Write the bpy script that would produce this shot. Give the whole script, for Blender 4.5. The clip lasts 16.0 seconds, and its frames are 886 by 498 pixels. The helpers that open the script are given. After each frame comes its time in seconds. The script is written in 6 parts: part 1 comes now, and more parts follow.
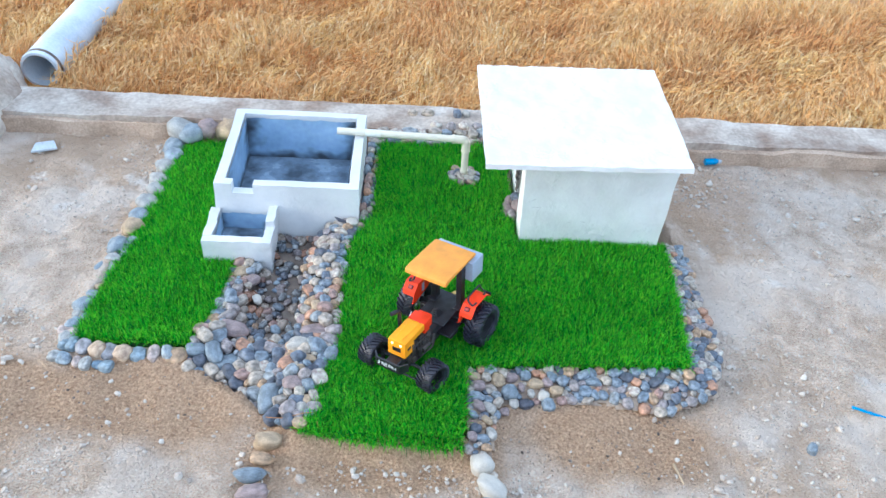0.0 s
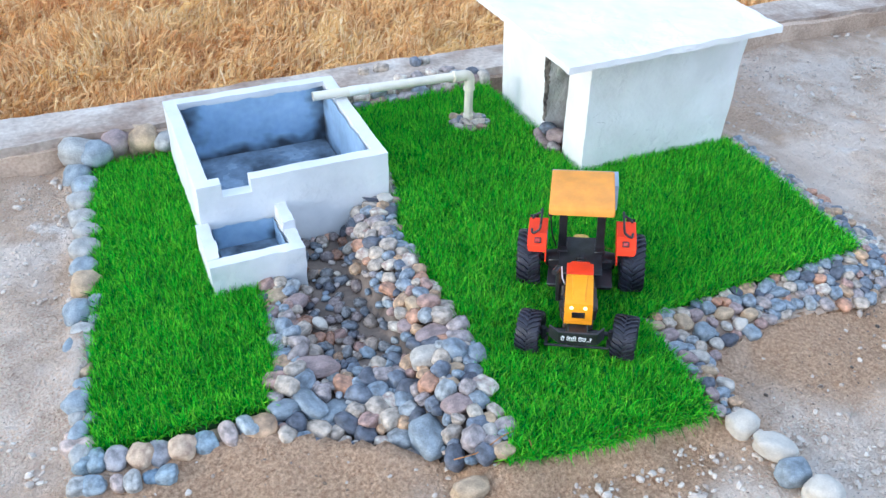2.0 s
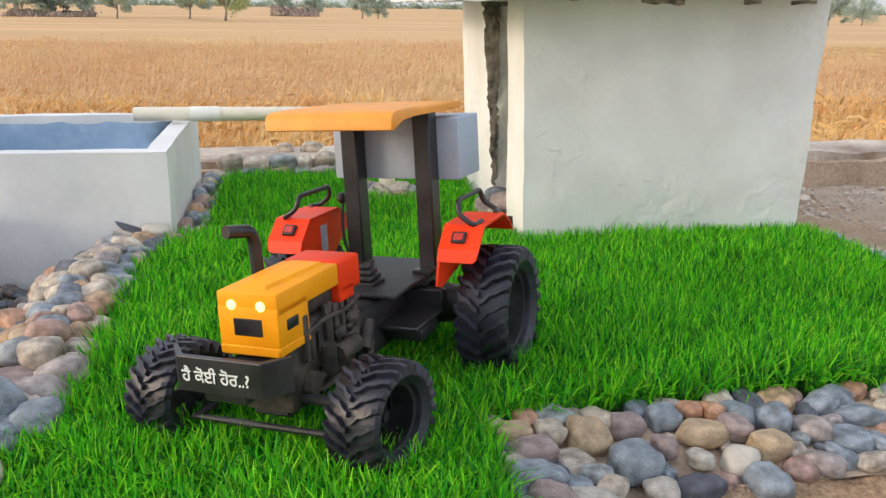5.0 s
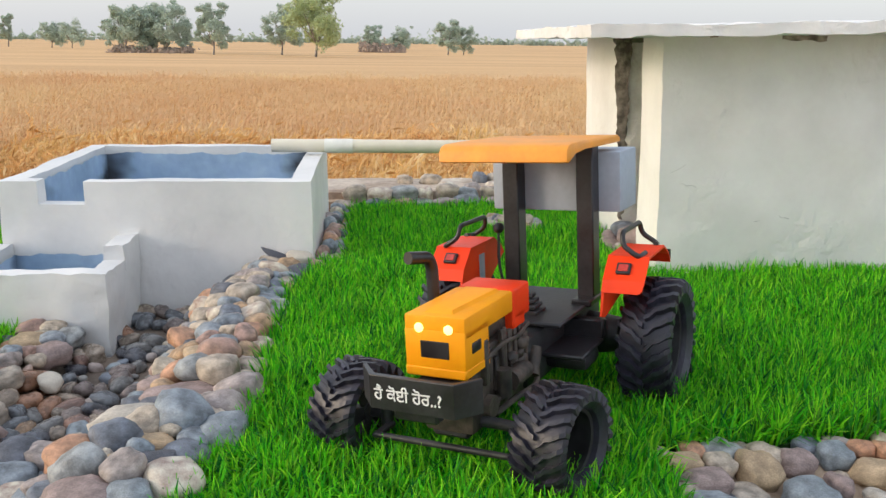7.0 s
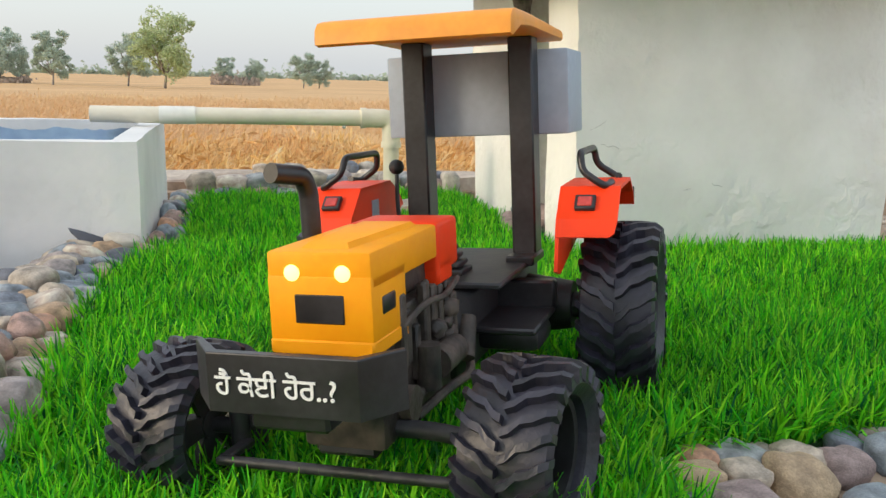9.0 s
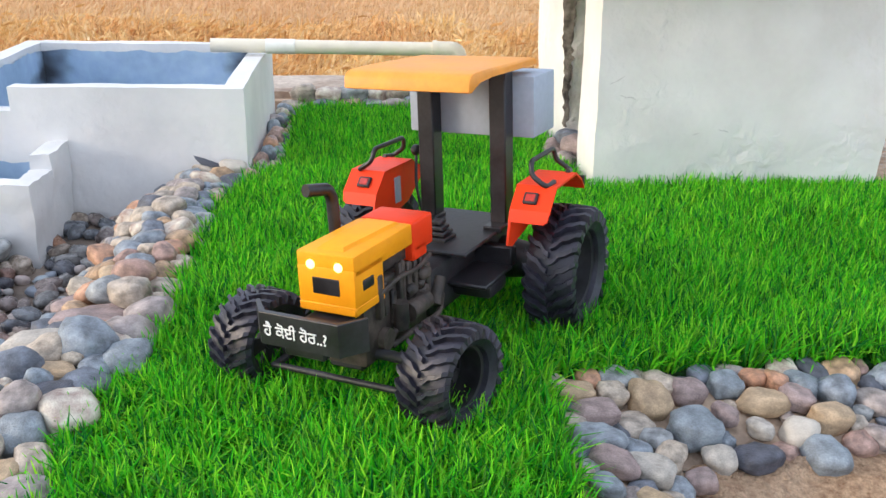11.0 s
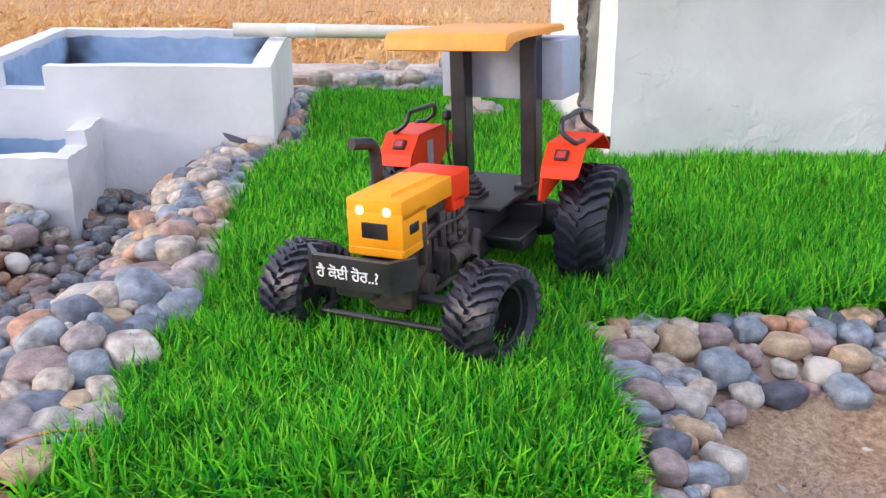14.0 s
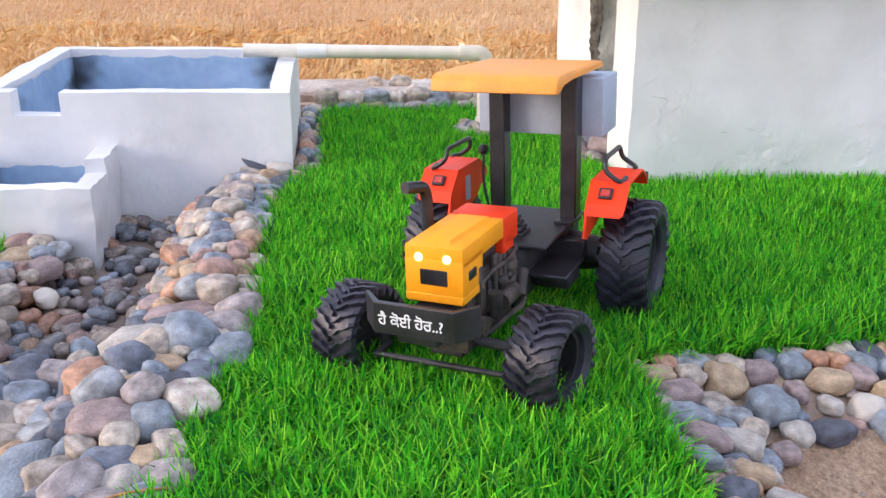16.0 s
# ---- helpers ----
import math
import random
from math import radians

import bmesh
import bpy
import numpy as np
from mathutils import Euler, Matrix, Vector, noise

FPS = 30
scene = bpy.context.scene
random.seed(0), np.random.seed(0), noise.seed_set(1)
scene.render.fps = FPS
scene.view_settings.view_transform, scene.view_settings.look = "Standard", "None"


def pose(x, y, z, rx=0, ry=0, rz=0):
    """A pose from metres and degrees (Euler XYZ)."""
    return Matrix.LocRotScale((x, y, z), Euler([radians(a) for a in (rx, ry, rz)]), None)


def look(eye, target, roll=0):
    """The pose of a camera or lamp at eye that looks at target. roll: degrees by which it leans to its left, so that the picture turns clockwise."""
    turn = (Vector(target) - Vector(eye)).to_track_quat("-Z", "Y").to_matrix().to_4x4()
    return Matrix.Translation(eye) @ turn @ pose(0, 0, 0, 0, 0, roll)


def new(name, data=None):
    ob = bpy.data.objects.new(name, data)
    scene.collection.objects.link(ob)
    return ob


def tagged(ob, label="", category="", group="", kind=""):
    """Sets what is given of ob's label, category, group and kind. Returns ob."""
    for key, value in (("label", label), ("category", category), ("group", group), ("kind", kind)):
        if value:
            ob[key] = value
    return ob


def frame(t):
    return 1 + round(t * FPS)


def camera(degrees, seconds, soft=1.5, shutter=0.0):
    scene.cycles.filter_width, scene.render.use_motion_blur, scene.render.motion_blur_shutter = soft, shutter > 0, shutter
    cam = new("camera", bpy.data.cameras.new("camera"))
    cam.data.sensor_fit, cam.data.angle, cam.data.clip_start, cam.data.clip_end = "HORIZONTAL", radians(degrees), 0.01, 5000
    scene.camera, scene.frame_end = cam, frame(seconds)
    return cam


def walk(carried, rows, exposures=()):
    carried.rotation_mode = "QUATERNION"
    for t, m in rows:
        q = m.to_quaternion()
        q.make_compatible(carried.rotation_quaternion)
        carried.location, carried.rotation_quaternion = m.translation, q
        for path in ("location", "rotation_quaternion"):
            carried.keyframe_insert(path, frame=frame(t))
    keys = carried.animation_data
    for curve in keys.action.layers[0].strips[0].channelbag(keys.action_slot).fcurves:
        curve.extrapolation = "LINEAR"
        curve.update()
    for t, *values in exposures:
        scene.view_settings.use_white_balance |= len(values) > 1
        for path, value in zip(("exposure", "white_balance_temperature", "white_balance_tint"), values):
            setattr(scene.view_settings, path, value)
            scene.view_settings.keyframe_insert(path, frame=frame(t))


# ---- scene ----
cam = camera(54.2, 16.0, 1.45)
PATH = [
    (0, (0.17, -2.579, 2.029), (0.27, -1.037, 0.759), 4.7),
    (0.5, (-0.349, -2.224, 1.912), (0.062, -0.718, 0.663), 3.7),
    (1, (-0.80, -2.214, 2.131), (-0.275, -0.857, 0.759), 2.3),
    (1.5, (-0.864, -2.211, 1.981), (-0.239, -0.831, 0.674), 2.0),
    (2, (-0.708, -1.964, 1.378), (-0.039, -0.498, 0.193), 1.8),
    (2.3, (-0.514, -1.799, 1.012), (0.14, -0.211, -0.012), 1.3),
    (2.5, (-0.358, -1.715, 0.763), (0.274, -0.038, -0.127), 0.8),
    (2.6, (-0.312, -1.691, 0.655), (0.314, 0.023, -0.164), 0.9),
    (3, (-0.108, -1.643, 0.424), (0.422, 0.188, -0.184), 0.8),
    (3.3, (0.014, -1.565, 0.366), (0.437, 0.301, -0.215), 0.8),
    (3.5, (0.121, -1.511, 0.333), (0.493, 0.353, -0.288), 1.0),
    (3.7, (0.217, -1.477, 0.36), (0.57, 0.375, -0.307), 1.1),
    (5.8, (0.203, -1.512, 0.409), (0.527, 0.405, -0.058), 0.8),
    (6, (0.181, -1.519, 0.406), (0.465, 0.405, -0.063), 0.6),
    (6.5, (0.141, -1.524, 0.414), (0.341, 0.411, -0.051), 0.7),
    (7, (0.118, -1.502, 0.406), (0.279, 0.437, -0.057), 0.7),
    (7.5, (0.11, -1.349, 0.337), (0.345, 0.59, -0.097), 1.0),
    (8, (0.159, -1.216, 0.252), (0.565, 0.702, -0.143), 1.1),
    (8.5, (0.174, -1.207, 0.247), (0.706, 0.682, -0.138), 1.2),
    (9, (0.126, -1.217, 0.258), (0.607, 0.686, -0.122), 1.4),
    (9.5, (0.167, -1.268, 0.345), (0.494, 0.662, -0.063), 1.1),
    (10, (0.21, -1.363, 0.41), (0.416, 0.528, -0.208), 1.6),
    (12.3, (0.191, -1.531, 0.464), (0.376, 0.317, -0.281), 1.4),
    (12.5, (0.194, -1.529, 0.461), (0.372, 0.323, -0.273), 1.2),
    (13, (0.168, -1.548, 0.417), (0.353, 0.311, -0.297), 1.4),
    (13.5, (0.151, -1.554, 0.406), (0.353, 0.304, -0.305), 1.4),
    (14, (0.155, -1.549, 0.417), (0.355, 0.309, -0.294), 1.3),
    (14.5, (0.149, -1.546, 0.424), (0.358, 0.309, -0.293), 1.4),
    (15, (0.137, -1.545, 0.435), (0.34, 0.309, -0.287), 1.3),
    (15.5, (0.134, -1.54, 0.431), (0.342, 0.312, -0.294), 1.3),
    (16, (0.074, -1.527, 0.46), (0.334, 0.323, -0.254), 1.5),
]
walk(cam, [(t, look(eye, target, roll)) for t, eye, target, roll in PATH],
     exposures=[(0, 0.60, 4850, 0), (1.5, 0.54, 4850, 1), (2.3, 0.52, 4700, 4), (2.6, 0.52, 4700, 7), (2.85, 0.28, 5200, 11), (3.1, 0.16, 5550, 13),
                (3.5, 0.30, 5850, 9), (3.7, 0.30, 5950, 7), (5.8, 0.24, 6050, 6), (9.5, 0.22, 6100, 2), (10.2, 0.50, 5950, 2), (12.3, 0.56, 5560, 16),
                (16, 0.54, 5560, 16)])

# ---- light: a low hazy sun from the west, under a pale dusty sky ----
SUN_FROM = Vector((-1.0, -0.15, 0.31)).normalized()
world = bpy.data.worlds.new("hazy_sky")
scene.world = world
world.use_nodes = True
wn, wl = world.node_tree.nodes, world.node_tree.links
wn.clear()
sky = wn.new("ShaderNodeTexSky")
sky.sky_type = "NISHITA"
sky.sun_disc = False
sky.sun_elevation = math.asin(SUN_FROM.z)
sky.sun_rotation = math.atan2(SUN_FROM.x, SUN_FROM.y)
sky.dust_density = 3.0
sky.air_density = 1.2
clear = wn.new("ShaderNodeBackground")
clear.inputs["Strength"].default_value = 0.065
haze = wn.new("ShaderNodeBackground")
haze.inputs["Color"].default_value = (0.605, 0.58, 0.60, 1)
# an overcast sky: brighter overhead than at the horizon
where = wn.new("ShaderNodeTexCoord")
split = wn.new("ShaderNodeSeparateXYZ")
climb = wn.new("ShaderNodeMapRange")
climb.inputs["To Min"].default_value, climb.inputs["To Max"].default_value = 0.93, 1.30
wl.new(where.outputs["Generated"], split.inputs[0])
wl.new(split.outputs["Z"], climb.inputs["Value"])
wl.new(climb.outputs["Result"], haze.inputs["Strength"])
both = wn.new("ShaderNodeAddShader")
wout = wn.new("ShaderNodeOutputWorld")
wl.new(sky.outputs[0], clear.inputs["Color"])
wl.new(clear.outputs[0], both.inputs[0])
wl.new(haze.outputs[0], both.inputs[1])
wl.new(both.outputs[0], wout.inputs["Surface"])
sun_lamp = bpy.data.lights.new("sun", "SUN")
sun_lamp.energy = 1.15
sun_lamp.angle = radians(14)
sun_lamp.color = (1.0, 0.76, 0.58)
sun_ob = new("sun", sun_lamp)
sun_ob.matrix_world = look(SUN_FROM * 30, (0, 0, 0))

# ---- materials ----
def mat(name, base, rough=0.8, var=0.15, scale=25, fine=160, bump=0.15, metal=0.0, tint=None, spec=0.5, coat=0.0, grain=0.35):
    """A surface with stains (scale) and grain (fine), per metre, and a fine relief."""
    m = bpy.data.materials.new(name)
    m.use_nodes = True
    n, l = m.node_tree.nodes, m.node_tree.links
    b = n["Principled BSDF"]
    co = n.new("ShaderNodeTexCoord")
    info = n.new("ShaderNodeObjectInfo")
    shift = n.new("ShaderNodeVectorMath")
    shift.operation = "ADD"
    l.new(co.outputs["Object"], shift.inputs[0])
    l.new(info.outputs["Random"], shift.inputs[1])
    a = n.new("ShaderNodeTexNoise")
    a.inputs["Scale"].default_value, a.inputs["Detail"].default_value = scale, 5
    f = n.new("ShaderNodeTexNoise")
    f.inputs["Scale"].default_value, f.inputs["Detail"].default_value = fine, 4
    l.new(shift.outputs[0], a.inputs["Vector"])
    l.new(shift.outputs[0], f.inputs["Vector"])
    ramp = n.new("ShaderNodeValToRGB")
    tint = tint or [c * (1 - 2.2 * var) for c in base]
    ramp.color_ramp.elements[0].position, ramp.color_ramp.elements[1].position = 0.33, 0.66
    ramp.color_ramp.elements[0].color = (*[max(c, 0.0) for c in tint], 1)
    ramp.color_ramp.elements[1].color = (*[min(c * (1 + var * 0.6), 1) for c in base], 1)
    l.new(a.outputs["Fac"], ramp.inputs["Fac"])
    mix = n.new("ShaderNodeMix")
    mix.data_type, mix.blend_type = "RGBA", "OVERLAY"
    mix.inputs["Factor"].default_value = grain
    l.new(ramp.outputs["Color"], mix.inputs["A"])
    l.new(f.outputs["Fac"], mix.inputs["B"])
    l.new(mix.outputs["Result"], b.inputs["Base Color"])
    rr = n.new("ShaderNodeMapRange")
    rr.inputs["To Min"].default_value, rr.inputs["To Max"].default_value = max(rough - 0.12, 0.02), min(rough + 0.12, 1)
    l.new(a.outputs["Fac"], rr.inputs["Value"])
    l.new(rr.outputs["Result"], b.inputs["Roughness"])
    b.inputs["Metallic"].default_value = metal
    b.inputs["Specular IOR Level"].default_value = spec
    b.inputs["Coat Weight"].default_value = coat
    bp = n.new("ShaderNodeBump")
    bp.inputs["Strength"].default_value, bp.inputs["Distance"].default_value = bump, 0.004
    l.new(f.outputs["Fac"], bp.inputs["Height"])
    l.new(bp.outputs["Normal"], b.inputs["Normal"])
    return m


def varied(name, colours, rough=0.7, island=False, fine=120, bump=0.15, speck=0.3, trans=0.0, coarse=30, steps=False, mottle=False):
    """A material whose colour differs from piece to piece, over a list of colours."""
    m = mat(name, (0.5, 0.5, 0.5), rough, 0.1, coarse, fine, bump)
    n, l = m.node_tree.nodes, m.node_tree.links
    b = n["Principled BSDF"]
    if island:
        src = n.new("ShaderNodeNewGeometry").outputs["Random Per Island"]
    else:
        src = [x for x in n if x.type == "OBJECT_INFO"][0].outputs["Random"]
    pick = n.new("ShaderNodeValToRGB")
    e = pick.color_ramp.elements
    while len(e) < len(colours):
        e.new(0.5)
    for k, c in enumerate(colours):
        e[k].position, e[k].color = k / (len(colours) - (0 if steps else 1) + 1e-6), (*c, 1)
    pick.color_ramp.interpolation = "CONSTANT" if steps else "LINEAR"
    l.new(src, pick.inputs["Fac"])
    mix = [x for x in n if x.type == "MIX"][0]
    stain = [x for x in n if x.type == "TEX_NOISE"][0]
    shade = n.new("ShaderNodeMix")
    shade.data_type, shade.blend_type = "RGBA", "OVERLAY"
    shade.inputs["Factor"].default_value = speck
    l.new(pick.outputs["Color"], shade.inputs["A"])
    if mottle:
        spread = n.new("ShaderNodeMapRange")
        spread.inputs["From Min"].default_value, spread.inputs["From Max"].default_value = 0.33, 0.67
        spread.inputs["To Min"].default_value, spread.inputs["To Max"].default_value = 0.18, 0.80
        l.new(stain.outputs["Fac"], spread.inputs["Value"])
        l.new(spread.outputs["Result"], shade.inputs["B"])
    else:
        l.new(stain.outputs["Fac"], shade.inputs["B"])
    l.new(shade.outputs["Result"], mix.inputs["A"])
    if trans:
        b.inputs["Subsurface Weight"].default_value = 0
        t = n.new("ShaderNodeBsdfTranslucent")
        l.new(mix.outputs["Result"], t.inputs["Color"])
        s = n.new("ShaderNodeMixShader")
        s.inputs["Fac"].default_value = trans
        out = n["Material Output"]
        l.new(b.outputs[0], s.inputs[1])
        l.new(t.outputs[0], s.inputs[2])
        l.new(s.outputs[0], out.inputs["Surface"])
    return m


def glow(name, colour, strength):
    m = bpy.data.materials.new(name)
    m.use_nodes = True
    b = m.node_tree.nodes["Principled BSDF"]
    b.inputs["Base Color"].default_value = (*colour, 1)
    b.inputs["Emission Color"].default_value = (*colour, 1)
    b.inputs["Emission Strength"].default_value = strength
    return m


M_WHITE = mat("white_limewash", (0.79, 0.79, 0.785), 0.85, 0.05, 6, 70, 0.3, tint=(0.67, 0.675, 0.68), grain=0.12)
M_LIME = mat("warm_limewash", (0.86, 0.845, 0.825), 0.85, 0.05, 6, 70, 0.35, tint=(0.76, 0.74, 0.715), grain=0.12)
M_BROKEN = mat("broken_dark_edge", (0.40, 0.34, 0.29), 0.97, 0.3, 55, 170, 1.0, tint=(0.13, 0.11, 0.10), spec=0.1)
M_WETFLOOR = mat("wet_cement", (0.25, 0.31, 0.39), 0.25, 0.4, 9, 60, 0.15, tint=(0.075, 0.09, 0.11))
M_CEMENT = mat("rough_cement_kerb", (0.58, 0.51, 0.43), 0.9, 0.15, 5.5, 60, 0.6, tint=(0.29, 0.21, 0.155), grain=0.5)
M_JAMB = mat("chipped_bare_plaster", (0.86, 0.83, 0.79), 0.95, 0.2, 14, 90, 0.8, tint=(0.62, 0.57, 0.52), grain=0.5)
M_MUD = mat("dried_mud", (0.36, 0.25, 0.18), 0.95, 0.2, 12, 110, 0.6, tint=(0.22, 0.16, 0.12))
M_MORTAR = mat("grey_mortar", (0.21, 0.165, 0.130), 0.75, 0.25, 15, 140, 0.5)
M_SKIRT = mat("dry_brown_mud", (0.55, 0.42, 0.31), 0.95, 0.2, 7, 110, 0.8, tint=(0.36, 0.26, 0.18), grain=0.5)
M_SANDY = mat("sandy_mortar", (0.52, 0.40, 0.29), 0.95, 0.18, 14, 150, 0.6, tint=(0.27, 0.20, 0.15))
M_TURFMAT = mat("turf_backing", (0.028, 0.095, 0.02), 0.95, 0.3, 30, 200, 0.3)
M_PVC = mat("cream_pvc", (0.80, 0.75, 0.61), 0.38, 0.06, 14, 120, 0.05, grain=0.12)
M_PVCW = mat("white_pvc_tape", (0.80, 0.80, 0.74), 0.4, 0.05, 30, 120, 0.08, grain=0.1)
M_PIPE = mat("grey_cement_pipe", (0.72, 0.77, 0.82), 0.7, 0.1, 5, 80, 0.3, tint=(0.55, 0.60, 0.67))
M_ORANGE = mat("orange_gloss_paint", (1.0, 0.385, 0.002), 0.5, 0.04, 30, 200, 0.03, spec=0.25, grain=0.08)
M_CANOPY = mat("orange_canopy_sheet", (0.86, 0.345, 0.035), 0.5, 0.07, 25, 180, 0.06, grain=0.12)
M_RED = mat("red_gloss_paint", (0.90, 0.052, 0.006), 0.45, 0.05, 30, 200, 0.03, spec=0.25, grain=0.08)
M_BLACK = mat("black_plastic", (0.030, 0.030, 0.034), 0.5, 0.3, 40, 200, 0.1)
M_SATIN = mat("black_satin_sheet", (0.028, 0.027, 0.031), 0.35, 0.25, 25, 200, 0.05)
M_ENGINE = mat("dusty_black_engine", (0.075, 0.058, 0.046), 0.6, 0.5, 45, 160, 0.3, tint=(0.012, 0.012, 0.012))
M_RUBBER = mat("dusty_black_rubber", (0.032, 0.031, 0.048), 0.40, 0.35, 30, 220, 0.15, tint=(0.015, 0.015, 0.020))
M_RIM = mat("silver_rim_plastic", (0.48, 0.50, 0.53), 0.4, 0.08, 40, 200, 0.05)
M_BRASS = mat("brass_bolt", (0.55, 0.38, 0.12), 0.35, 0.1, 60, 200, 0.05, metal=0.9)
M_GREYBOX = mat("grey_painted_box", (0.40, 0.46, 0.55), 0.6, 0.05, 15, 150, 0.06, grain=0.12)
M_YELLOW = mat("yellow_hitch_paint", (0.80, 0.52, 0.10), 0.5, 0.08, 40, 200, 0.06)
M_LENS = mat("red_lamp_lens", (0.55, 0.06, 0.05), 0.25, 0.1, 60, 200, 0.02)
M_LETTER = mat("white_lettering", (0.85, 0.85, 0.85), 0.6, 0.03, 60, 200, 0.03, grain=0.08)
M_HOSE = mat("clear_white_hose", (0.75, 0.76, 0.78), 0.3, 0.04, 60, 200, 0.02)
M_LAMP = glow("lit_headlight", (1.0, 0.74, 0.24), 1.7)
# bark lightened and greyed: distance haze put into its colour
M_BARK_HAZED = mat("hazed_bark", (0.36, 0.32, 0.29), 0.95, 0.3, 3, 20, 0.6)
M_BLUE = mat("blue_plastic", (0.02, 0.28, 0.60), 0.35, 0.1, 60, 200, 0.03)
M_TILE = mat("white_tile_offcut", (0.62, 0.66, 0.70), 0.3, 0.06, 20, 120, 0.05)
M_TWIG = mat("orange_dry_twig", (0.50, 0.24, 0.08), 0.8, 0.2, 60, 300, 0.2)
PEBBLES = [(0.28, 0.33, 0.38), (0.54, 0.38, 0.23), (0.38, 0.34, 0.32), (0.19, 0.22, 0.27), (0.56, 0.49, 0.39), (0.32, 0.37, 0.42), (0.55, 0.32, 0.20),
           (0.40, 0.36, 0.35), (0.66, 0.60, 0.50), (0.13, 0.145, 0.18), (0.44, 0.30, 0.25), (0.35, 0.38, 0.39), (0.26, 0.31, 0.36), (0.46, 0.41, 0.34)]
M_PEBBLE = varied("river_pebble", [(c[0] * 0.86, c[1] * 0.83, c[2] * 0.82) for c in PEBBLES], 0.5, fine=13, bump=0.35, speck=0.75, coarse=1.5, steps=True, mottle=True)
M_PWET = varied("wet_pebble", [(c[0] * 0.50, c[1] * 0.46, c[2] * 0.45) for c in PEBBLES], 0.28, fine=11, bump=0.3, speck=0.7, coarse=1.5, steps=True, mottle=True)
M_PSMALL = varied("bed_pebble", [(c[0] * 0.8, c[1] * 0.8, c[2] * 0.8) for c in PEBBLES], 0.5, fine=11, bump=0.3, speck=0.7, coarse=1.5, steps=True, mottle=True)
M_PLEFT = varied("pale_river_pebble", [(0.31, 0.36, 0.40), (0.23, 0.30, 0.37), (0.49, 0.43, 0.36), (0.36, 0.39, 0.40), (0.54, 0.40, 0.27), (0.28, 0.34, 0.38),
                                       (0.41, 0.40, 0.37), (0.33, 0.31, 0.31), (0.45, 0.36, 0.31)], 0.55, fine=13, bump=0.35, speck=0.7, coarse=1.5, steps=True, mottle=True)
M_CREAM = mat("cream_stone", (0.60, 0.55, 0.47), 0.7, 0.08, 1.2, 10, 0.3, grain=0.2)
M_PALE_L = mat("pale_grey_river_pebble", (0.46, 0.445, 0.41), 0.6, 0.16, 1.5, 12, 0.4)
M_BLUE_L = mat("pale_blue_river_pebble", (0.34, 0.385, 0.42), 0.55, 0.18, 1.5, 12, 0.4)
M_PTAN = mat("tan_pebble", (0.54, 0.40, 0.25), 0.6, 0.18, 1.5, 12, 0.4)
M_POCHRE = mat("ochre_pebble", (0.56, 0.30, 0.18), 0.6, 0.18, 1.5, 12, 0.4)
M_PBLUE = mat("blue_grey_pebble", (0.285, 0.325, 0.36), 0.55, 0.2, 1.5, 12, 0.4)
M_PDARK = mat("dark_slate_pebble", (0.10, 0.105, 0.135), 0.45, 0.25, 1.5, 12, 0.4)
M_PWHITE = mat("pale_stone", (0.52, 0.48, 0.42), 0.75, 0.16, 1.5, 12, 0.4)
M_PPINK = mat("mauve_pebble", (0.38, 0.29, 0.27), 0.6, 0.2, 1.5, 12, 0.4)
M_GRASS = varied("turf_blade", [(0.010, 0.11, 0.028), (0.09, 0.56, 0.010), (0.33, 0.88, 0.020), (0.014, 0.15, 0.024), (0.17, 0.74, 0.012),
                                (0.008, 0.10, 0.034), (0.42, 0.90, 0.030), (0.03, 0.36, 0.012)], 0.55, island=True, fine=300, bump=0.0, speck=0.45, trans=0.3, coarse=9)
M_GRASS.node_tree.nodes["Principled BSDF"].inputs["Specular IOR Level"].default_value = 0.15
M_WHEAT = varied("ripe_wheat", [(0.66, 0.36, 0.10), (0.94, 0.68, 0.32), (0.80, 0.49, 0.17), (0.97, 0.80, 0.47), (0.50, 0.24, 0.055), (0.93, 0.66, 0.30)],
                 0.75, island=True, fine=300, bump=0.0, speck=0.6, trans=0.2, coarse=2.3)
# far wheat and leaves: haze painted in as paler, closer base colours
M_WHEAT_HAZED = varied("hazed_far_wheat", [(0.70, 0.49, 0.27), (0.74, 0.53, 0.30), (0.71, 0.50, 0.28), (0.76, 0.55, 0.32)], 0.9, island=True, fine=300, bump=0.0, speck=0.35, trans=0.35, coarse=0.5)
M_LEAF_HAZED = varied("hazed_tree_leaf", [(0.42, 0.50, 0.43), (0.48, 0.56, 0.45), (0.45, 0.53, 0.46), (0.51, 0.59, 0.46)], 0.8, island=True, fine=5, bump=0.0, speck=0.1, trans=0.35)
M_LEAFY_HAZED = varied("hazed_fresh_leaf", [(0.44, 0.51, 0.30), (0.51, 0.59, 0.31), (0.47, 0.54, 0.32), (0.57, 0.64, 0.34)], 0.8, island=True, fine=5, bump=0.0, speck=0.1, trans=0.35)
M_SCRUB = varied("dry_scrub", [(0.38, 0.31, 0.27), (0.43, 0.35, 0.30), (0.32, 0.29, 0.25)], 0.9, island=True, fine=5, bump=0.0, speck=0.1)
M_CLOD = varied("dry_clod", [(0.52, 0.44, 0.36), (0.64, 0.56, 0.47), (0.42, 0.34, 0.27)], 0.95, island=True, fine=200, bump=0.3, speck=0.3)


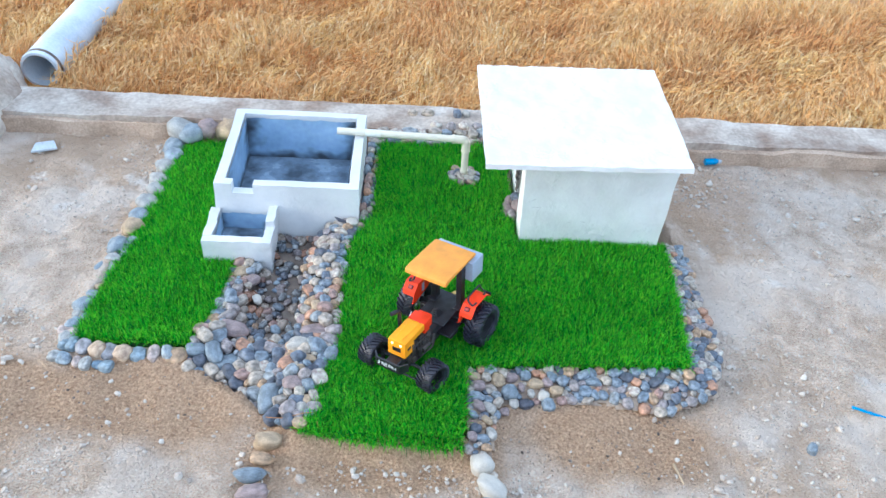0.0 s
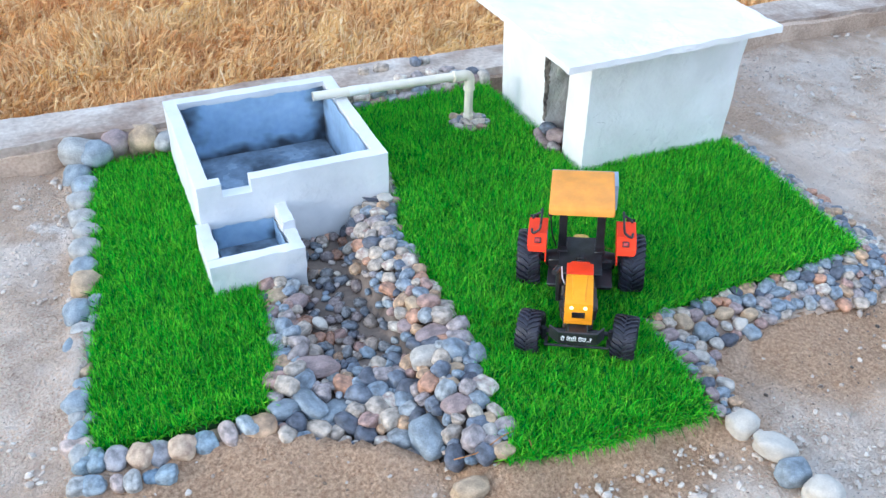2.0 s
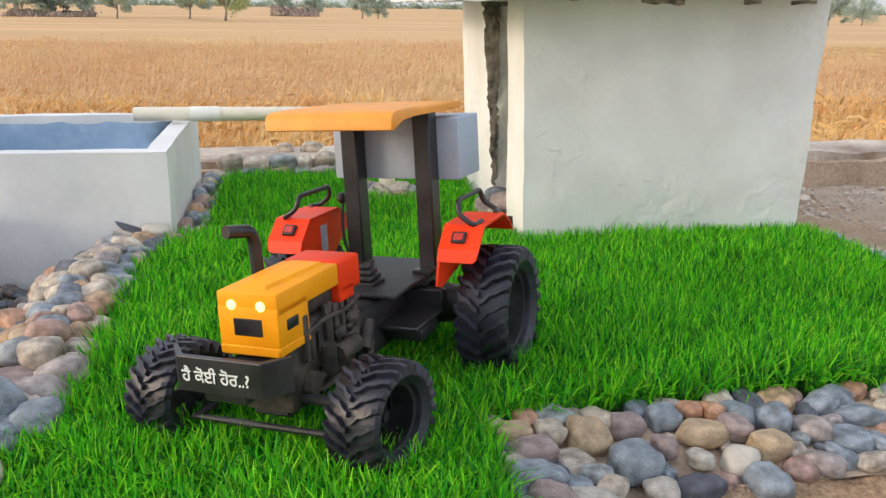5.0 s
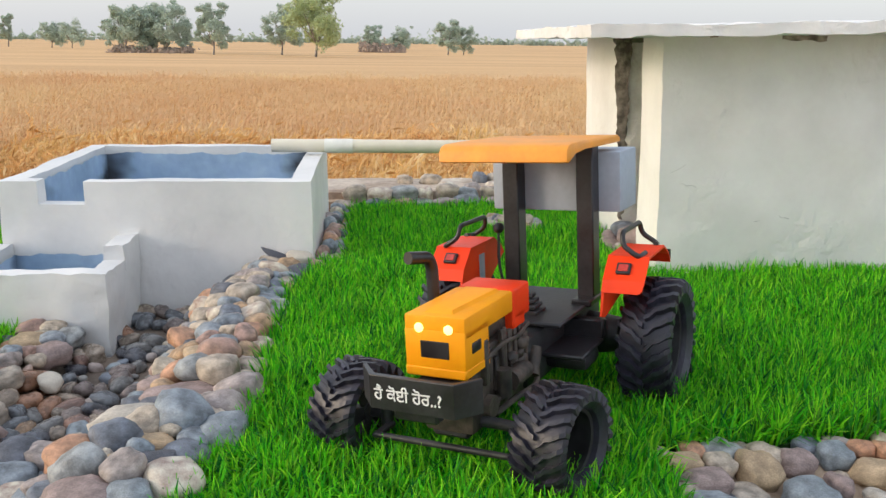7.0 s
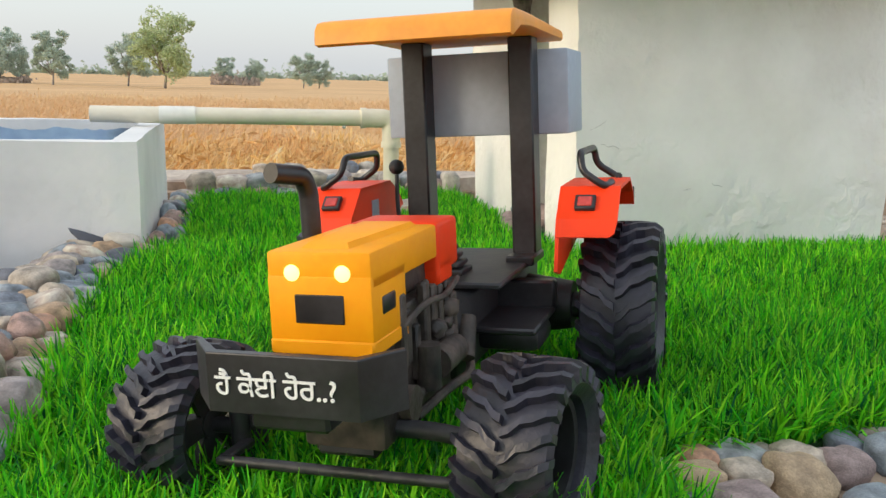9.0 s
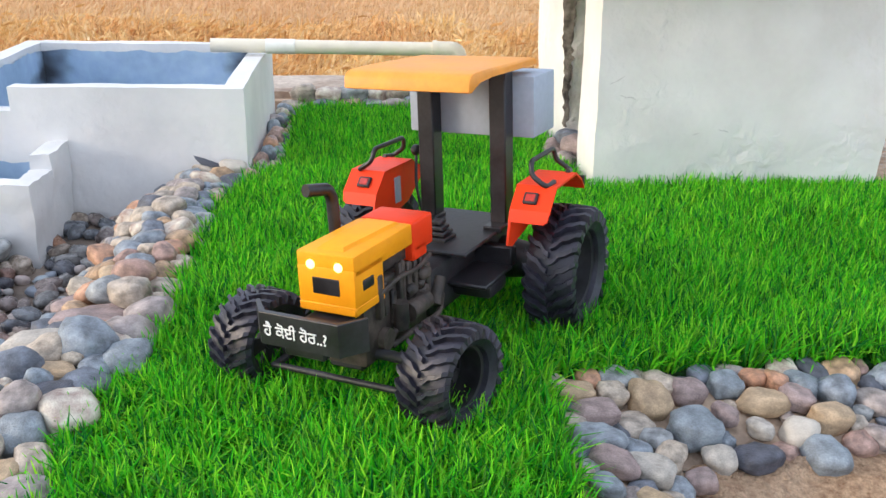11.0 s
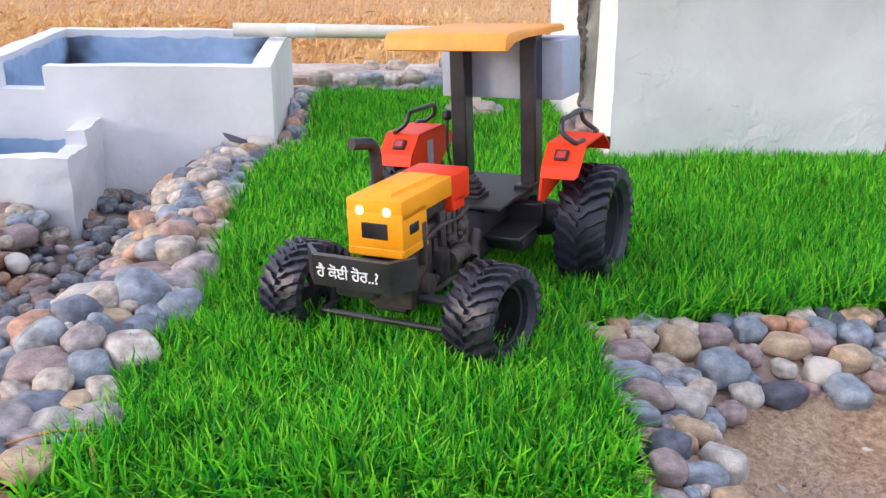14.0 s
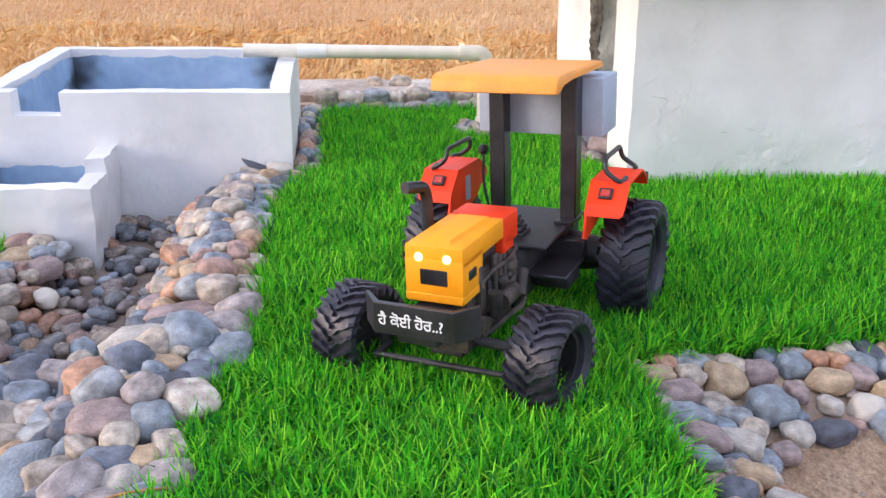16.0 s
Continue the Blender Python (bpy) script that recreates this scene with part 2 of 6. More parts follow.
def soil_material():
    """Pale trodden dirt, browner in patches, with damp brown sand where it was dug up (the 'dug' attribute)."""
    m = mat("dry_soil", (0.76, 0.61, 0.47), 0.95, 0.12, 14, 170, 1.0, tint=(0.57, 0.43, 0.31), grain=0.8)
    n, l = m.node_tree.nodes, m.node_tree.links
    b = n["Principled BSDF"]
    mix = [x for x in n if x.type == "MIX"][0]
    co = [x for x in n if x.type == "TEX_COORD"][0]

    def blotch(scale, detail, lo, hi):
        t = n.new("ShaderNodeTexNoise")
        t.inputs["Scale"].default_value, t.inputs["Detail"].default_value, t.inputs["Roughness"].default_value = scale, detail, 0.65
        l.new(co.outputs["Object"], t.inputs["Vector"])
        r = n.new("ShaderNodeMapRange")
        r.inputs["From Min"].default_value, r.inputs["From Max"].default_value = lo, hi
        l.new(t.outputs["Fac"], r.inputs["Value"])
        return r.outputs["Result"]

    def over(fac, below, colour):
        d = n.new("ShaderNodeMix")
        d.data_type = "RGBA"
        l.new(fac, d.inputs["Factor"])
        l.new(below, d.inputs["A"])
        if isinstance(colour, tuple):
            d.inputs["B"].default_value = (*colour, 1)
        else:
            l.new(colour, d.inputs["B"])
        return d.outputs["Result"]

    brown = over(blotch(1.3, 8, 0.45, 0.62), mix.outputs["Result"], (0.55, 0.395, 0.265))
    crust = over(blotch(2.1, 9, 0.50, 0.60), brown, (0.80, 0.67, 0.545))
    pale = over(blotch(5.5, 9, 0.60, 0.68), crust, (0.84, 0.745, 0.645))
    specks = over(blotch(120, 3, 0.64, 0.72), pale, (0.16, 0.12, 0.09))
    at = n.new("ShaderNodeAttribute")
    at.attribute_name = "dug"
    dn = n.new("ShaderNodeTexNoise")
    dn.inputs["Scale"].default_value, dn.inputs["Detail"].default_value, dn.inputs["Roughness"].default_value = 110, 6, 0.75
    l.new(co.outputs["Object"], dn.inputs["Vector"])
    dr = n.new("ShaderNodeValToRGB")
    dr.color_ramp.elements[0].position, dr.color_ramp.elements[1].position = 0.36, 0.64
    dr.color_ramp.elements[0].color, dr.color_ramp.elements[1].color = (0.34, 0.195, 0.105, 1), (0.74, 0.51, 0.315, 1)
    l.new(dn.outputs["Fac"], dr.inputs["Fac"])
    l.new(over(at.outputs["Fac"], specks, dr.outputs["Color"]), b.inputs["Base Color"])
    lumps = n.new("ShaderNodeBump")
    lumps.inputs["Strength"].default_value, lumps.inputs["Distance"].default_value = 0.8, 0.012
    l.new(blotch(38, 6, 0.3, 0.7), lumps.inputs["Height"])
    crusty = n.new("ShaderNodeBump")
    crusty.inputs["Strength"].default_value, crusty.inputs["Distance"].default_value = 0.9, 0.03
    l.new(blotch(7, 9, 0.3, 0.7), crusty.inputs["Height"])
    l.new(crusty.outputs["Normal"], lumps.inputs["Normal"])
    l.new(lumps.outputs["Normal"], [x for x in n if x.type == "BUMP"][0].inputs["Normal"])
    return m


def field_material():
    """Ripe field far off: long streaks along x, at several sizes."""
    m = mat("ripe_field", (0.68, 0.44, 0.21), 0.95, 0.08, 0.3, 14, 0.5, tint=(0.52, 0.31, 0.14), grain=0.25)
    n, l = m.node_tree.nodes, m.node_tree.links
    co = [x for x in n if x.type == "TEX_COORD"][0]
    sc = n.new("ShaderNodeMapping")
    sc.inputs["Scale"].default_value = (0.18, 0.8, 1)
    l.new(co.outputs["Object"], sc.inputs["Vector"])
    l.new(sc.outputs[0], [x for x in n if x.type == "TEX_NOISE"][0].inputs["Vector"])
    return m


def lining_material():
    """Pale blue-grey cement, darker towards its foot and ends (by a point attribute)."""
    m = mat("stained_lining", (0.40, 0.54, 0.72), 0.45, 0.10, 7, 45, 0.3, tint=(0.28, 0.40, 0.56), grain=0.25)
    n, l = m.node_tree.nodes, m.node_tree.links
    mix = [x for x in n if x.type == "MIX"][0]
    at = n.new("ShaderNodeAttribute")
    at.attribute_name = "edge_dark"
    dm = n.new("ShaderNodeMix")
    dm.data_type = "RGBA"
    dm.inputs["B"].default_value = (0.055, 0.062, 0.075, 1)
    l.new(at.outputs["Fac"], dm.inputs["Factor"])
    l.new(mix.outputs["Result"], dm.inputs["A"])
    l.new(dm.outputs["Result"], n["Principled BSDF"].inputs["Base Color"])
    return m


def plaster_relief(m, depth):
    """Trowel marks and flaking in patches, laid under the fine grain of a plaster."""
    n, l = m.node_tree.nodes, m.node_tree.links
    co = [x for x in n if x.type == "TEX_COORD"][0]
    flakes, spots = n.new("ShaderNodeTexNoise"), n.new("ShaderNodeTexNoise")
    flakes.inputs["Scale"].default_value, flakes.inputs["Detail"].default_value, flakes.inputs["Distortion"].default_value = 30, 9, 0.35
    spots.inputs["Scale"].default_value = 7
    l.new(co.outputs["Object"], flakes.inputs["Vector"])
    l.new(co.outputs["Object"], spots.inputs["Vector"])
    mask = n.new("ShaderNodeMapRange")
    mask.inputs["From Min"].default_value, mask.inputs["From Max"].default_value = 0.50, 0.60
    l.new(spots.outputs["Fac"], mask.inputs["Value"])
    bump = n.new("ShaderNodeBump")
    bump.inputs["Distance"].default_value = depth
    l.new(mask.outputs["Result"], bump.inputs["Strength"])
    l.new(flakes.outputs["Fac"], bump.inputs["Height"])
    l.new(bump.outputs["Normal"], [x for x in n if x.type == "BUMP"][0].inputs["Normal"])


plaster_relief(M_LIME, 0.0075)
plaster_relief(M_WHITE, 0.0028)
M_SOIL = soil_material()
M_LINING = lining_material()
M_FIELD = field_material()
M_LITTER = mat("straw_littered_earth", (0.62, 0.35, 0.12), 0.95, 0.3, 9, 80, 0.8, tint=(0.36, 0.18, 0.055), grain=0.6)


# ---- mesh tools ----
def part(name, bm, material, parent=None, label="", smooth=True):
    """Links a bmesh as one mesh object under a thing or a part."""
    me = bpy.data.meshes.new(name)
    bmesh.ops.recalc_face_normals(bm, faces=bm.faces)
    bm.to_mesh(me)
    bm.free()
    me.materials.append(material)
    if smooth:
        me.shade_smooth()
        me.set_sharp_from_angle(angle=radians(40))
    ob = new(name, me)
    ob.parent = parent
    return tagged(ob, label)


def raw(name, verts, faces, material, parent=None, label="", smooth=False):
    """Links arrays of vertices and faces (all of one size) as one mesh object."""
    me = bpy.data.meshes.new(name)
    verts, faces = np.asarray(verts, dtype=np.float32), np.asarray(faces, dtype=np.int32)
    k = faces.shape[1]
    me.vertices.add(len(verts))
    me.vertices.foreach_set("co", verts.ravel())
    me.loops.add(faces.size)
    me.loops.foreach_set("vertex_index", faces.ravel())
    me.polygons.add(len(faces))
    me.polygons.foreach_set("loop_start", np.arange(0, faces.size, k, dtype=np.int32))
    me.update(calc_edges=True)
    me.materials.append(material)
    if smooth:
        me.shade_smooth()
    ob = new(name, me)
    ob.parent = parent
    return tagged(ob, label)


def thing(name, label, category, m=None, group="", kind=""):
    ob = new(name)
    ob.empty_display_size = 0.05
    if m is not None:
        ob.matrix_basis = m
    return tagged(ob, label, category, group, kind)


def box(bm, lo, hi, bevel=0.0, seg=2, m=None):
    r = bmesh.ops.create_cube(bm, size=1.0)
    lo, hi = Vector(lo), Vector(hi)
    t = Matrix.Translation((lo + hi) / 2) @ Matrix.Diagonal((*(hi - lo), 1))
    bmesh.ops.transform(bm, matrix=(m @ t) if m is not None else t, verts=r["verts"])
    if bevel:
        edges = {e for v in r["verts"] for e in v.link_edges}
        bmesh.ops.bevel(bm, geom=list(edges), offset=bevel, segments=seg, profile=0.5, affect="EDGES")
    return bm


def rod(bm, a, b, r, seg=14, r2=None):
    a, b = Vector(a), Vector(b)
    q = (b - a).to_track_quat("Z", "Y").to_matrix().to_4x4()
    bmesh.ops.create_cone(bm, cap_ends=True, segments=seg, radius1=r, radius2=r if r2 is None else r2, depth=(b - a).length,
                          matrix=Matrix.Translation((a + b) / 2) @ q)
    return bm


def bent(bm, pts, r, seg=10, fine=5):
    """A round bar swept along points, its corners rounded."""
    pts = [Vector(p) for p in pts]
    line = [pts[0]]
    for k in range(1, len(pts) - 1):
        a, b, c = pts[k - 1], pts[k], pts[k + 1]
        d = min((b - a).length, (c - b).length) * 0.4
        p, q = b + (a - b).normalized() * d, b + (c - b).normalized() * d
        for j in range(fine + 1):
            u = j / fine
            line.append(p * (1 - u) ** 2 + b * 2 * u * (1 - u) + q * u ** 2)
    line.append(pts[-1])
    rings, up = [], Vector((0.31, 0.17, 0.93)).normalized()
    for k, p in enumerate(line):
        t = (line[min(k + 1, len(line) - 1)] - line[max(k - 1, 0)]).normalized()
        x = t.cross(up)
        x = x.normalized() if x.length > 1e-4 else t.orthogonal().normalized()
        up = x.cross(t).normalized()
        rings.append([bm.verts.new(p + (x * math.cos(2 * math.pi * j / seg) + up * math.sin(2 * math.pi * j / seg)) * r) for j in range(seg)])
    for a, b in zip(rings, rings[1:]):
        for j in range(seg):
            bm.faces.new((a[j], a[(j + 1) % seg], b[(j + 1) % seg], b[j]))
    bm.faces.new(rings[0][::-1])
    bm.faces.new(rings[-1])
    return bm


def lathe(bm, profile, seg=40, m=None):
    """A ring turned about the y axis from (radius, y) pairs, open or closed on itself."""
    rings = []
    for k in range(seg):
        a = 2 * math.pi * k / seg
        rings.append([bm.verts.new((r * math.cos(a), y, r * math.sin(a))) for r, y in profile])
    made = [v for ring in rings for v in ring]
    n = len(profile)
    for k in range(seg):
        a, b = rings[k], rings[(k + 1) % seg]
        for j in range(n - 1):
            bm.faces.new((a[j], a[j + 1], b[j + 1], b[j]))
    if m is not None:
        bmesh.ops.transform(bm, matrix=m, verts=made)
    return bm


def slab(bm, outline, z0, z1, bevel=0.0):
    """A flat plate with the given outline."""
    low = [bm.verts.new((x, y, z0)) for x, y in outline]
    top = [bm.verts.new((x, y, z1)) for x, y in outline]
    n = len(outline)
    bm.faces.new(low[::-1])
    cap = bm.faces.new(top)
    for k in range(n):
        bm.faces.new((low[k], low[(k + 1) % n], top[(k + 1) % n], top[k]))
    if bevel:
        bmesh.ops.bevel(bm, geom=list(cap.edges), offset=bevel, segments=2, profile=0.5, affect="EDGES")
    return bm


def rough_box(bm, lo, hi, step=0.03, amp=0.002, freq=14.0, seed=0.0, coarse=0.0):
    """A plastered block: finely divided, its faces and edges uneven."""
    made = []
    n = [max(1, round((hi[k] - lo[k]) / step)) for k in range(3)]
    for axis in range(3):
        u, v = (axis + 1) % 3, (axis + 2) % 3
        for side in (lo[axis], hi[axis]):
            g = []
            for i in range(n[u] + 1):
                row = []
                for j in range(n[v] + 1):
                    p = [0, 0, 0]
                    p[axis] = side
                    p[u] = lo[u] + (hi[u] - lo[u]) * i / n[u]
                    p[v] = lo[v] + (hi[v] - lo[v]) * j / n[v]
                    row.append(bm.verts.new(p))
                g.append(row)
                made += row
            for i in range(n[u]):
                for j in range(n[v]):
                    bm.faces.new((g[i][j], g[i + 1][j], g[i + 1][j + 1], g[i][j + 1]))
    bmesh.ops.remove_doubles(bm, verts=made, dist=1e-5)
    for v in bm.verts:
        if v.is_valid and not v.tag:
            q = v.co * freq + Vector((seed, seed * 0.7, seed * 1.3))
            d = noise.noise_vector(q) * amp + noise.noise_vector(q * 3.1) * amp * 0.45
            if coarse:
                d += noise.noise_vector(v.co * 3 + Vector((seed, 0, 0))) * coarse
            v.co += d
            v.tag = True
    return bm


def inside(poly, x, y):
    """Which of the points lie in the polygon."""
    x, y = np.asarray(x, dtype=float), np.asarray(y, dtype=float)
    ok = np.zeros(x.shape, dtype=bool)
    for (x0, y0), (x1, y1) in zip(poly, poly[1:] + poly[:1]):
        if y0 != y1:
            ok ^= ((y0 > y) != (y1 > y)) & (x < (x1 - x0) * (y - y0) / (y1 - y0) + x0)
    return ok


def away(line, x, y):
    """The distance of points from a line of points."""
    best = np.full(np.shape(x), 1e9)
    for (x0, y0), (x1, y1) in zip(line, line[1:]):
        dx, dy = x1 - x0, y1 - y0
        u = np.clip(((x - x0) * dx + (y - y0) * dy) / (dx * dx + dy * dy), 0, 1)
        best = np.minimum(best, np.hypot(x - x0 - u * dx, y - y0 - u * dy))
    return best


def fbm(x, y, seed=0.0, octaves=4):
    """Smooth cheap unevenness from crossed waves, about -1 to 1."""
    r = np.random.RandomState(int(seed * 100) + 7)
    out, amp, k = np.zeros(np.shape(x)), 0.5, 1.0
    for _ in range(octaves):
        for _ in range(5):
            a, p = r.rand() * 6.283, r.rand() * 6.283
            out = out + amp * 0.45 * np.sin(k * (x * math.cos(a) + y * math.sin(a)) * 6.283 + p + 1.3 * np.sin(k * 2.1 * (x * math.sin(a) - y * math.cos(a)) + p * 2))
        amp, k = amp * 0.55, k * 2.03
    return out


# ---- plan of the garden, z = 0 at the foot of the turf ----
STREAM_L = [(-0.29, -0.2), (-0.415, -0.198), (-0.432, -0.34), (-0.442, -0.46), (-0.50, -0.61)]
STREAM_F = [(-0.53, -0.70), (-0.41, -0.745), (-0.30, -0.845), (-0.19, -0.91), (-0.135, -0.968)]
STREAM_R = [(-0.096, -0.968), (-0.064, -0.90), (-0.060, -0.82), (-0.056, -0.74), (-0.024, -0.66), (-0.020, -0.54), (-0.018, -0.36), (-0.026, -0.20), (0.035, 0.03)]
STREAM = STREAM_L + STREAM_F + STREAM_R + [(0.0, 0.0), (-0.29, 0.0)]
LAWN_R = [(0.045, 0.035), (0.045, 0.56), (0.33, 0.575), (0.60, 0.60), (0.60, -0.06), (1.165, -0.065), (1.155, -0.36), (1.12, -0.678),
          (0.398, -0.702), (0.385, -0.86), (0.374, -1.032), (0.10, -1.012), (-0.098, -0.982)] + STREAM_R
LAWN_L = [(-0.515, 0.565), (-0.74, 0.572), (-0.772, 0.40), (-0.79, 0.124), (-0.835, -0.25), (-0.866, -0.606)] + STREAM_L[::-1][:4] + [(-0.53, -0.2), (-0.515, 0.0)]
EDGE_L = [(-0.545, 0.600), (-0.66, 0.606), (-0.765, 0.598), (-0.80, 0.46), (-0.812, 0.14), (-0.852, -0.2), (-0.878, -0.52), (-0.89, -0.625), (-0.72, -0.655), (-0.53, -0.652)]
LAWN_L_Z = -0.045  # the lawn beside the tanks lies a little lower
BORDER_R = [(0.402, -0.708), (1.12, -0.683), (1.158, -0.36), (1.168, -0.04), (1.245, -0.02), (1.25, -0.25), (1.255, -0.60), (1.19, -0.765),
            (1.02, -0.835), (0.79, -0.805), (0.60, -0.818), (0.502, -0.832), (0.482, -0.89), (0.462, -1.0), (0.45, -1.035), (0.392, -1.035), (0.398, -0.86)]
GARDEN = [(-0.79, 0.62), (-0.80, 0.4), (-0.82, -0.1), (-0.88, -0.64), (-0.53, -0.66), (-0.43, -0.71), (-0.19, -0.88), (-0.11, -0.968), (0.1, -0.976), (0.37, -0.978), (0.44, -0.975), (0.475, -0.85), (0.52, -0.815), (1.18, -0.75), (1.22, 0.62)]
KERB_Y0, KERB_Y1, KERB_Z = 0.635, 0.83, 0.045
SOIL_Z = -0.048


def stream_z(x, y):
    """The bed of the little stream: stony banks, a hollow between them."""
    x, y = np.asarray(x, dtype=float), np.asarray(y, dtype=float)
    dr = away(STREAM_R, x, y)
    dl = away(STREAM_L[1:] + STREAM_F[:1], x, y)
    hollow = np.interp(y, [-1.0, -0.85, -0.62, -0.5, -0.3, 0.05], [-0.060, -0.045, -0.038, -0.054, -0.062, -0.050])
    bank = np.interp(dr, [0, 0.05, 0.13, 0.20], [0.016, 0.036, 0.006, -0.2])
    bank_l = np.interp(dl, [0, 0.04, 0.08, 0.14], [-0.036, -0.020, -0.034, -0.2])
    fall = np.interp(away(STREAM_F, x, y), [0, 0.12], [-0.03, 0.0])
    return np.maximum(np.maximum(hollow, bank), bank_l) + fall


# ---- the ground: one sheet to the horizon ----
def ground_sheet():
    def lines(a, b, step):
        fine = list(np.arange(a, b + step / 2, step))
        out, d, lo, hi = [], step, a, b
        low, high = [], []
        while hi < 3000:
            d *= 1.45
            lo, hi = lo - d, hi + d
            low.insert(0, lo)
            high.append(hi)
        return np.array(low + fine + high)
    xs, ys = lines(-2.3, 3.1, 0.022), lines(-2.3, 0.86, 0.022)
    X, Y = np.meshgrid(xs, ys)
    near = np.clip(1.6 - np.hypot((X - 0.3) / 3.2, (Y + 0.5) / 2.6), 0, 1)
    z = SOIL_Z + near * (0.012 * fbm(X, Y, 1, 3) + 0.008 * fbm(X * 4, Y * 4, 2, 3) + 0.0035 * fbm(X * 17, Y * 17, 3, 2))
    z = np.where(inside(GARDEN, X, Y), -0.115, z)
    # soil heaped against the stones, a trench scraped in front of the stream
    rim = away(GARDEN + GARDEN[:1], X, Y)
    lip = np.interp(X, [-0.2, -0.1, 0.38, 0.45], [0.018, 0.054, 0.054, 0.018])
    z = np.where(inside(GARDEN, X, Y), z, z + np.where(Y < -0.9, lip, 0.018) * np.exp(-(rim / 0.06) ** 2))
    z = z - 0.014 * np.exp(-(((X + 0.62) / 0.30) ** 2 + ((Y + 0.88) / 0.06) ** 2))
    field = Y > 0.84
    z = np.where(field, np.interp(Y, [0.84, 4, 11, 16, 55], [-0.10, -0.08, -0.035, -0.03, -0.65]), z)
    ob_v = np.stack([X, Y, z], -1).reshape(-1, 3)
    ny, nx = X.shape
    idx = np.arange(nx * ny).reshape(ny, nx)
    faces = np.stack([idx[:-1, :-1], idx[:-1, 1:], idx[1:, 1:], idx[1:, :-1]], -1).reshape(-1, 4)
    ob = raw("ground", ob_v, faces, M_SOIL, smooth=True)
    ob.data.materials.append(M_FIELD)
    cy = ob_v[faces[:, 0], 1]
    ob.data.materials.append(M_LITTER)
    ob.data.polygons.foreach_set("material_index", np.where(cy > 8.0, 1, np.where(cy > 0.83, 2, 0)).astype(np.int32))
    ob.data.shade_smooth()
    grit = 0.8 * fbm(X * 1.6, Y * 1.6, 5, 3)
    dug = np.clip(2.0 - rim / 0.10 + grit, 0, 1) * (Y < 0.2) * np.clip(1.2 - np.abs(X - 0.1) / 1.2, 0, 1) * np.interp(Y, [-0.7, -0.45], [1, 0.25])
    for px, py, wx, wy in ((0.76, -0.94, 0.42, 0.17), (-0.60, -0.86, 0.58, 0.19), (0.12, -1.07, 0.34, 0.09), (-0.98, -0.78, 0.30, 0.10)):
        dug = np.maximum(dug, np.clip(1.9 - 1.5 * np.hypot((X - px) / wx, (Y - py) / wy) + 0.7 * grit, 0, 1))
    dug = np.maximum(dug, 0.55 * np.clip(1.5 - 1.2 * np.hypot((X + 1.20) / 0.60, (Y + 0.95) / 0.34) + 0.9 * grit, 0, 1))
    dug = np.maximum(dug, 0.5 * np.clip(1.5 - 1.3 * np.hypot((X - 1.42) / 0.30, (Y - 0.30) / 0.42) + 0.9 * grit, 0, 1))
    at = ob.data.attributes.new("dug", "FLOAT", "POINT")
    at.data.foreach_set("value", dug.astype(np.float32).ravel())
    return tagged(ob, "pale dry trodden soil with brown dug sand and a ripe field", "ground", kind="structure")


ground_sheet()


def kerb():
    bm = bmesh.new()
    rough_box(bm, (-2.6, KERB_Y0, -0.12), (3.6, KERB_Y1, KERB_Z), 0.035, 0.008, 6, 3.0, coarse=0.012)
    part("kerb", bm, M_CEMENT, None)
    bm = bmesh.new()
    rough_box(bm, (-9, KERB_Y0, -0.12), (-2.59, KERB_Y1, KERB_Z), 0.12, 0.008, 6, 3.0, coarse=0.012)
    rough_box(bm, (3.59, KERB_Y0, -0.12), (11, KERB_Y1, KERB_Z), 0.12, 0.008, 6, 3.0, coarse=0.012)
    return bm


far_kerb = kerb()
for ob in [o for o in scene.objects if o.name == "kerb"]:
    tagged(ob, "rough worn cement kerb between soil and field", "kerb", kind="structure")
tagged(part("kerb", far_kerb, M_CEMENT), "rough worn cement kerb between soil and field", "kerb", kind="structure")

# dried mud splashed and heaped along the foot of the kerb
bm = bmesh.new()
rough_box(bm, (-2.6, KERB_Y0 - 0.022, -0.12), (3.6, KERB_Y0 + 0.020, KERB_Z - 0.022), 0.03, 0.010, 9, 5.0, coarse=0.016)
tagged(part("mud_skirt", bm, M_SKIRT), "dry brown mud along the foot of the kerb", "mud", kind="structure")

# ---- the two lawns: turf mats and blades ----
for outline, z in ((LAWN_R, 0.0), (LAWN_L, LAWN_L_Z)):
    outline = [(x, max(y, -0.985)) for x, y in outline]
    lawn = part("lawn", slab(bmesh.new(), outline, z - 0.06, z), M_TURFMAT, smooth=False)
    tagged(lawn, "backing mat of bright green artificial turf", "lawn", kind="structure")


